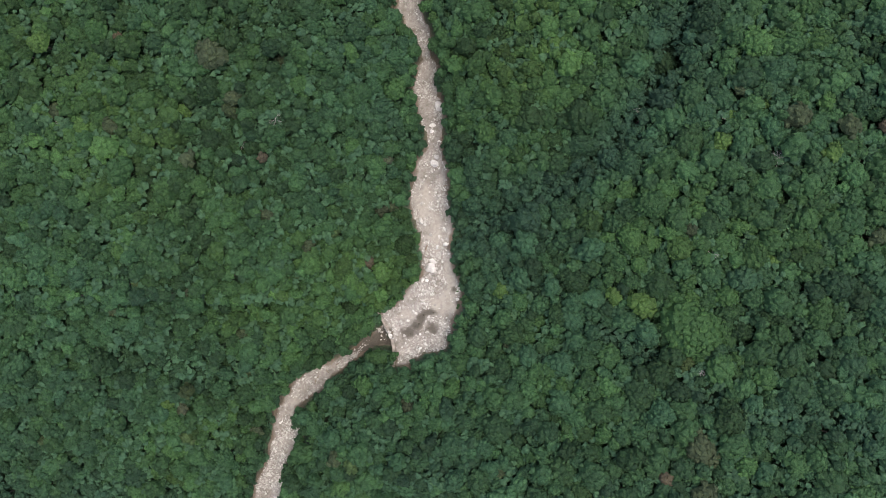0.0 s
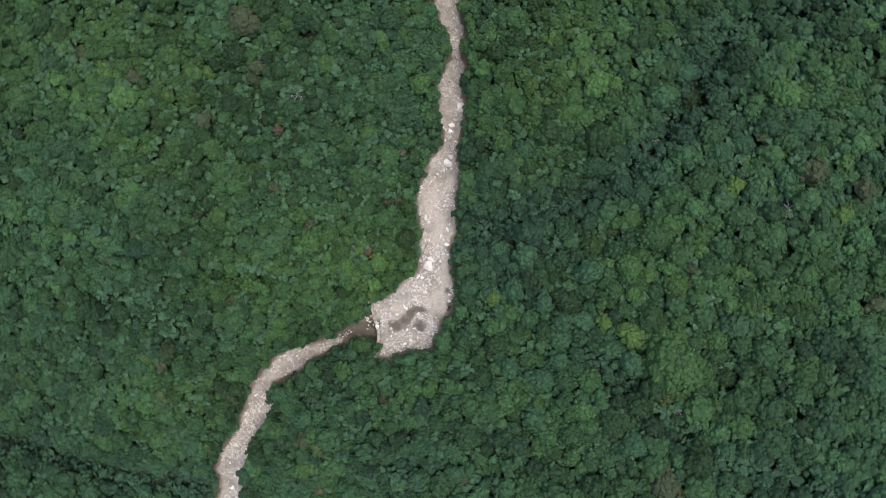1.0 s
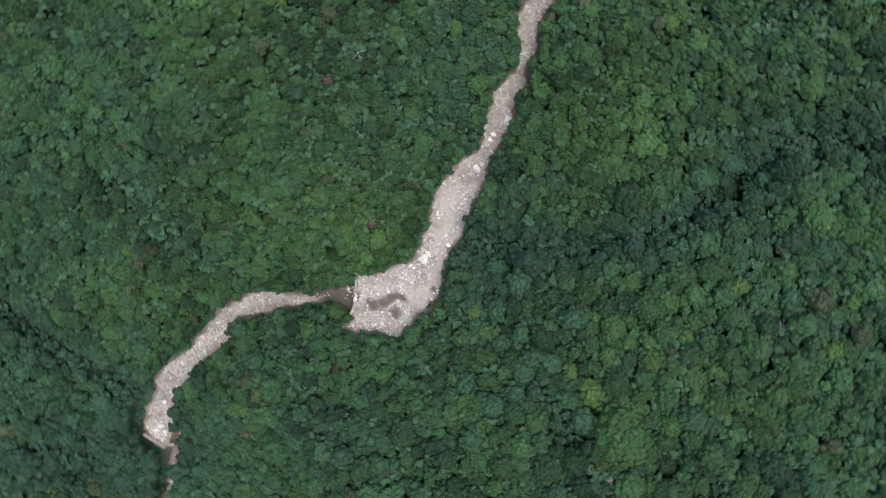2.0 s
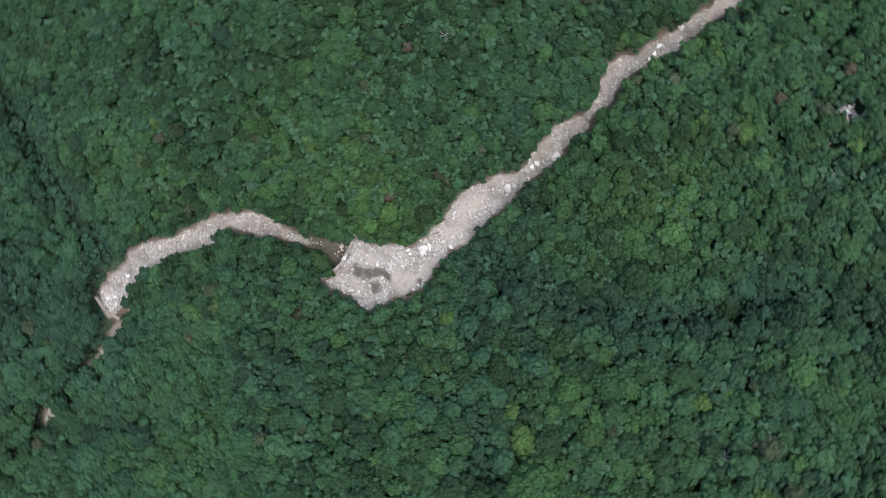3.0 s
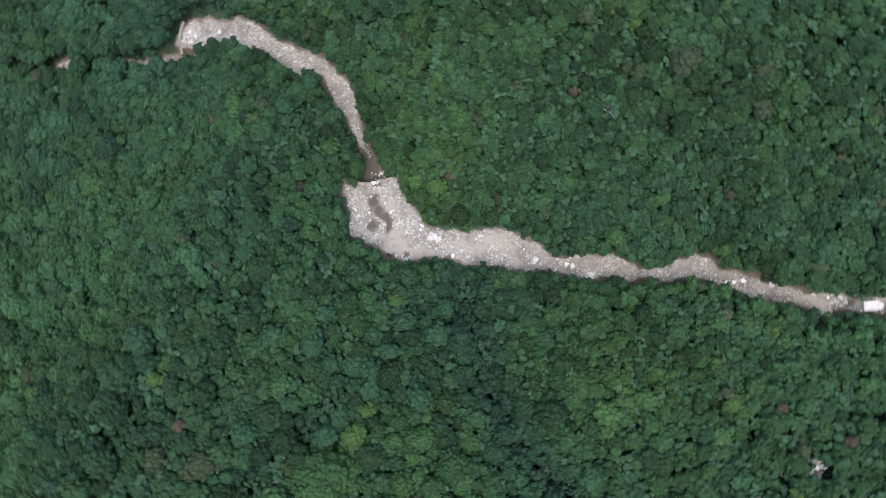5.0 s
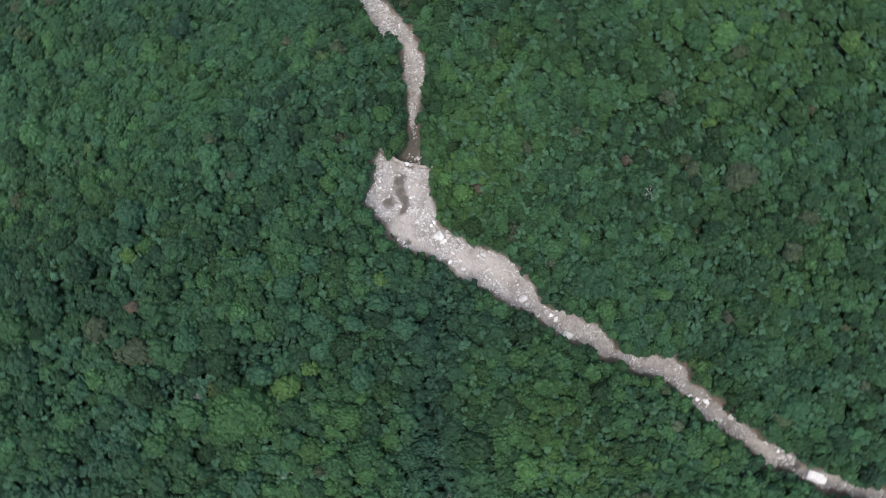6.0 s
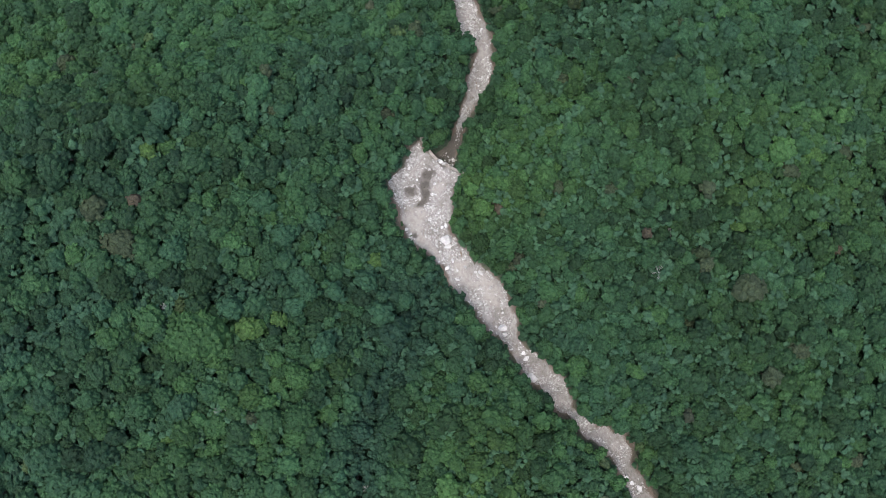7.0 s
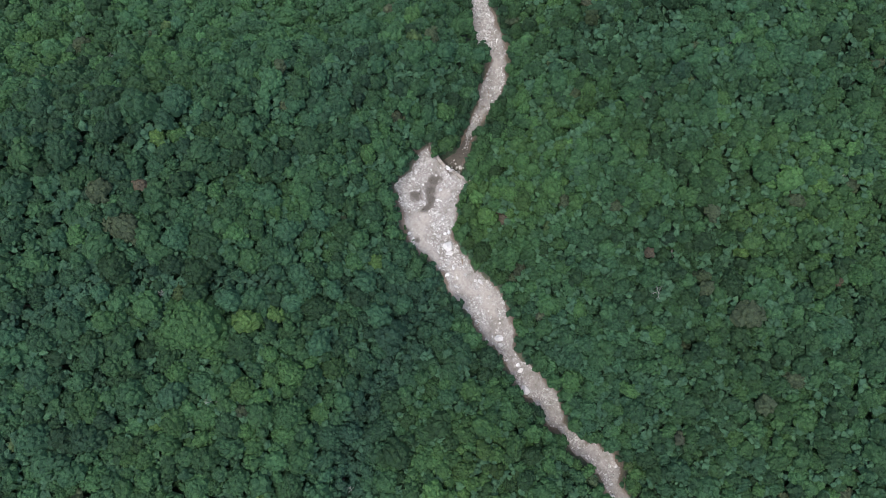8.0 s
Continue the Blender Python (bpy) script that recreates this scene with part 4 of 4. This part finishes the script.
def build_understory():
    """Low leafy growth that fills the gaps between the crowns."""
    r = np.random.default_rng(43)
    n = 330000
    q = 177 * np.sqrt(r.uniform(0, 1, n))
    a = r.uniform(0, 2 * np.pi, n)
    x, y = 3 + q * np.cos(a), q * np.sin(a) - 12
    e, _ = bed_plan(x, y)
    ok = e > 0.9 + r.uniform(0, 0.8, n)
    ok &= np.hypot(x + 20, (y + 29) * 0.6) > 2.9
    ok &= np.hypot(x + 17, y + 27.5) > 3.4
    # under the crowns nothing of it shows
    shade = np.zeros((400, 400), bool)
    gx, gy = np.meshgrid(np.arange(-200, 200) + 0.5, np.arange(-200, 200) + 0.5)
    for tx, ty, tr in TREES:
        i0, j0 = int(tx + 200), int(ty + 200)
        k = int(tr) + 1
        sl = (slice(max(j0 - k, 0), j0 + k + 1), slice(max(i0 - k, 0), i0 + k + 1))
        shade[sl] |= np.hypot(gx[sl] - tx, gy[sl] - ty) < tr * 0.74
    ok &= ~shade[np.clip((y + 200).astype(int), 0, 399), np.clip((x + 200).astype(int), 0, 399)]
    for ox, oy, orad in OUTCROPS:
        ok &= np.hypot(x - ox, y - oy) > orad * 0.8
    x, y, e = x[ok][:28000], y[ok][:28000], e[ok][:28000]
    m = len(x)
    z = ground_height(x, y) + np.minimum(r.uniform(5.8, 8.0, m), 0.6 + e * 0.8)
    gully = np.minimum(np.minimum(chain(GULLY_EAST, x, y)[0], chain(GULLY_SW, x, y)[0]), chain(HOLLOW_SE, x, y)[0])
    z = z - np.where(gully < 5, 1.6, 0) - 3.0 * np.exp(-(chain(GULLY_SW, x, y)[0] / 1.8) ** 2)
    up = np.array([0, 0, 1.0]) + r.normal(0, 0.25, (m, 3))
    up /= np.linalg.norm(up, axis=1)[:, None]
    v, tri = tuft_arrays(np.stack([x, y, z], -1), up, r.uniform(0.6, 1.25, m), r, 5)
    ob = mesh_object("understory", v, tri, SHRUB)
    k = 11
    point_values(ob, "tint", np.repeat(tint_at(x, y, r) * 0.85, k))
    point_values(ob, "tone", np.repeat(np.clip(1 + 0.2 * value_noise(x, y, 5, 83), 0.7, 1.3), k))
    tagged(ob, "dark green shrubs and saplings under the canopy", "undergrowth", kind="stuff")


build_understory()


def build_far_woods():
    """Woods beyond the valley flanks, thinner in detail."""
    r = np.random.default_rng(37)
    shapes = [tree_arrays(400 + s, 5.5, 11, 3.4)[0] for s in range(4)]
    n = 800
    q = np.sqrt(r.uniform(176 ** 2, 275 ** 2, n))
    a = r.uniform(0, 2 * np.pi, n)
    x, y = 3 + q * np.cos(a), q * np.sin(a) - 12
    e, _ = bed_plan(x, y)
    x, y = x[e > 3], y[e > 3]
    z = ground_height(x, y)
    tint = tint_at(x, y, r)
    vs, fs, ts, base = [], [], [], 0
    for k in range(4):
        v, f = shapes[k]
        ii = np.arange(k, len(x), 4)
        b = r.uniform(0, 6.3, len(ii))
        p = np.stack([v[None, :, 0] * np.cos(b)[:, None] - v[None, :, 1] * np.sin(b)[:, None], v[None, :, 0] * np.sin(b)[:, None] + v[None, :, 1] * np.cos(b)[:, None], np.broadcast_to(v[None, :, 2], (len(ii), len(v)))], -1)
        p = p + np.stack([x[ii], y[ii], z[ii]], 1)[:, None]
        vs.append(p.reshape(-1, 3))
        fs.append((f[None] + base + (np.arange(len(ii)) * len(v))[:, None, None]).reshape(-1, 3))
        ts.append(np.repeat(tint[ii], len(v)))
        base += len(ii) * len(v)
    ob = mesh_object("far_woods", np.concatenate(vs), np.concatenate(fs), LEAF)
    point_values(ob, "tint", np.concatenate(ts))
    point_values(ob, "tone", np.ones(base))
    tagged(ob, "dense green woods on the farther slopes", "forest", kind="stuff")


build_far_woods()


# ---- bare trees and outcrops that show through the canopy ----
def bare_tree(x, y, rad, seed):
    r = random.Random(seed)
    z = float(ground_height(np.array([x]), np.array([y]))[0])
    h = height_for(rad, 0.8) + 0.6
    tree = new("dead_tree")
    tree.location = (x, y, z)
    tagged(tree, "leafless grey dead tree standing in green forest", "tree", group="dead trees")
    def branch(bm, p, d, ln, w, depth):
        q = p + d * ln
        e1 = d.orthogonal().normalized()
        e2 = d.cross(e1)
        ring0 = [bm.verts.new(p + (e1 * math.cos(k * 1.5708) + e2 * math.sin(k * 1.5708)) * w) for k in range(4)]
        ring1 = [bm.verts.new(q + (e1 * math.cos(k * 1.5708) + e2 * math.sin(k * 1.5708)) * w * 0.6) for k in range(4)]
        for k in range(4):
            bm.faces.new((ring0[k], ring0[(k + 1) % 4], ring1[(k + 1) % 4], ring1[k]))
        if depth:
            for _ in range(3):
                nd = (d + Vector((r.uniform(-0.9, 0.9), r.uniform(-0.9, 0.9), r.uniform(-0.3, 0.4)))).normalized()
                branch(bm, p + d * ln * r.uniform(0.55, 1.0), nd, ln * r.uniform(0.5, 0.75), w * 0.6, depth - 1)
    bm = bmesh.new()
    branch(bm, Vector((0, 0, -0.5)), Vector((0, 0, 1)), h * 0.8, 0.2, 0)
    part("trunk", bm, DEADWOOD, tree)
    for k in range(7):
        bm = bmesh.new()
        a = k * 0.9 + r.uniform(-0.2, 0.2)
        d = Vector((math.cos(a), math.sin(a), r.uniform(0.05, 0.5))).normalized()
        branch(bm, Vector((0, 0, h * r.uniform(0.68, 0.8))), d, rad * 0.62, 0.055, 2)
        part("branch", bm, DEADWOOD, tree)


for i, (bx, by, br) in enumerate(BARE):
    bare_tree(bx, by, br, 70 + i)

for i, (ox, oy, orad) in enumerate(OUTCROPS):
    z = float(ground_height(np.array([ox]), np.array([oy]))[0])
    bm = bmesh.new()
    r = random.Random(90 + i)
    for k in range(10):
        b2 = rock_shape(200 + i * 10 + k, 12, 0.05)
        a = k * 2.4
        q = orad * 0.3 * math.sqrt(k)
        s = orad * r.uniform(0.30, 0.48)
        tall = r.uniform(0.6, 1.0) * (7.6 - 3.4 * q / orad)
        bmesh.ops.transform(b2, matrix=Matrix.LocRotScale((q * math.cos(a), q * math.sin(a), tall / 2 - 0.4), Euler((r.uniform(-0.15, 0.15), r.uniform(-0.15, 0.15), a)), (s * 1.1, s * 0.8, tall / 2)), verts=b2.verts)
        me = bpy.data.meshes.new("tmp")
        b2.to_mesh(me)
        b2.free()
        bm.from_mesh(me)
        bpy.data.meshes.remove(me)
    me = bpy.data.meshes.new("rock_outcrop")
    bm.to_mesh(me)
    bm.free()
    me.materials.append(OUTCROP)
    ob = new("rock_outcrop", me)
    ob.location = (ox, oy, z)
    tagged(ob, "jagged light grey rock outcrop breaking through the forest", "rock", group="outcrops")


# ---- low growth on the gravel ----
def shrub(x, y, rad, tint, seed):
    """A low bush of leaf clumps on short stems."""
    z = float(bed_height(np.array([x]), np.array([y]))[0])
    (v, t3), (wv, wf) = tree_arrays(500 + seed, rad, rad * 1.25, 0.45 * rad)
    bush = new("shrub")
    bush.location = (x, y, z)
    tagged(bush, "low dull olive shrub rooted in damp silt", "shrub", group="shrubs on the streambed")
    low = v * np.array([1, 1, 0.8])
    foliage = mesh_object("foliage", low, t3, LEAF, False, bush)
    point_values(foliage, "tint", np.full(len(v), tint))
    point_values(foliage, "tone", np.full(len(v), 0.9))
    mesh_object("stem", wv[:10] * np.array([0.5, 0.5, 0.5]), wf[:10], BARK, True, bush)


grow = random.Random(77)
k = 0
for cx, cy, rx, ry in SILT_AND_SHADE[1:6]:
    for _ in range(max(1, int(rx * ry * 0.2))):
        a, q = grow.uniform(0, 6.28), math.sqrt(grow.uniform(0, 0.6))
        shrub(cx + rx * q * math.cos(a), cy + ry * q * math.sin(a), grow.uniform(0.2, 0.32), grow.uniform(0.92, 0.97), k % 9)
        k += 1
for cx, cy in ((4.6, -13.8), (5.0, -18.4), (4.7, -19.2)):
    shrub(cx, cy, grow.uniform(0.35, 0.6), grow.uniform(0.5, 0.9), k % 9)
    k += 1


# ---- driftwood ----
LOGS = [(-5.3, 0.5, 70, 1.9, 0.28), (-42.1, -43.4, 60, 2.4, 0.16), (-34.5, -38.2, 20, 2.6, 0.15), (-38.7, -40.6, 130, 2.0, 0.14), (-36.6, -37.5, 60, 2.2, 0.15), (1.1, 20.3, 0, 1.8, 0.20)]
def log(x, y, turn, length, thick, seed):
    """A stripped trunk with a stub or two, lying on the gravel."""
    r = random.Random(seed)
    bm = bmesh.new()
    n, rings = 7, 6
    rows = []
    for i in range(rings):
        q = i / (rings - 1)
        rad = thick * (1 - 0.45 * q) * r.uniform(0.9, 1.1)
        bend = 0.05 * length * math.sin(q * 3.1)
        rows.append([bm.verts.new(((q - 0.5) * length, bend + rad * math.cos(6.283 * k / n), rad * math.sin(6.283 * k / n))) for k in range(n)])
    for a, b in zip(rows[:-1], rows[1:]):
        for k in range(n):
            bm.faces.new((a[k], a[(k + 1) % n], b[(k + 1) % n], b[k]))
    bm.faces.new(rows[0][::-1])
    bm.faces.new(rows[-1])
    me = bpy.data.meshes.new("driftwood_log")
    bm.to_mesh(me)
    bm.free()
    me.materials.append(DRIFTWOOD)
    ob = new("driftwood_log", me)
    z = float(bed_height(np.array([x]), np.array([y]))[0])
    ob.matrix_basis = Matrix.LocRotScale((x, y, z + thick * 0.7), Euler((0, radians(r.uniform(-4, 4)), radians(turn))), None)
    tagged(ob, "stripped brown driftwood log stranded on the gravel", "log", group="driftwood")


for i, (lx, ly, lt, ll, lw) in enumerate(LOGS):
    log(lx, ly, lt, ll, lw, i)
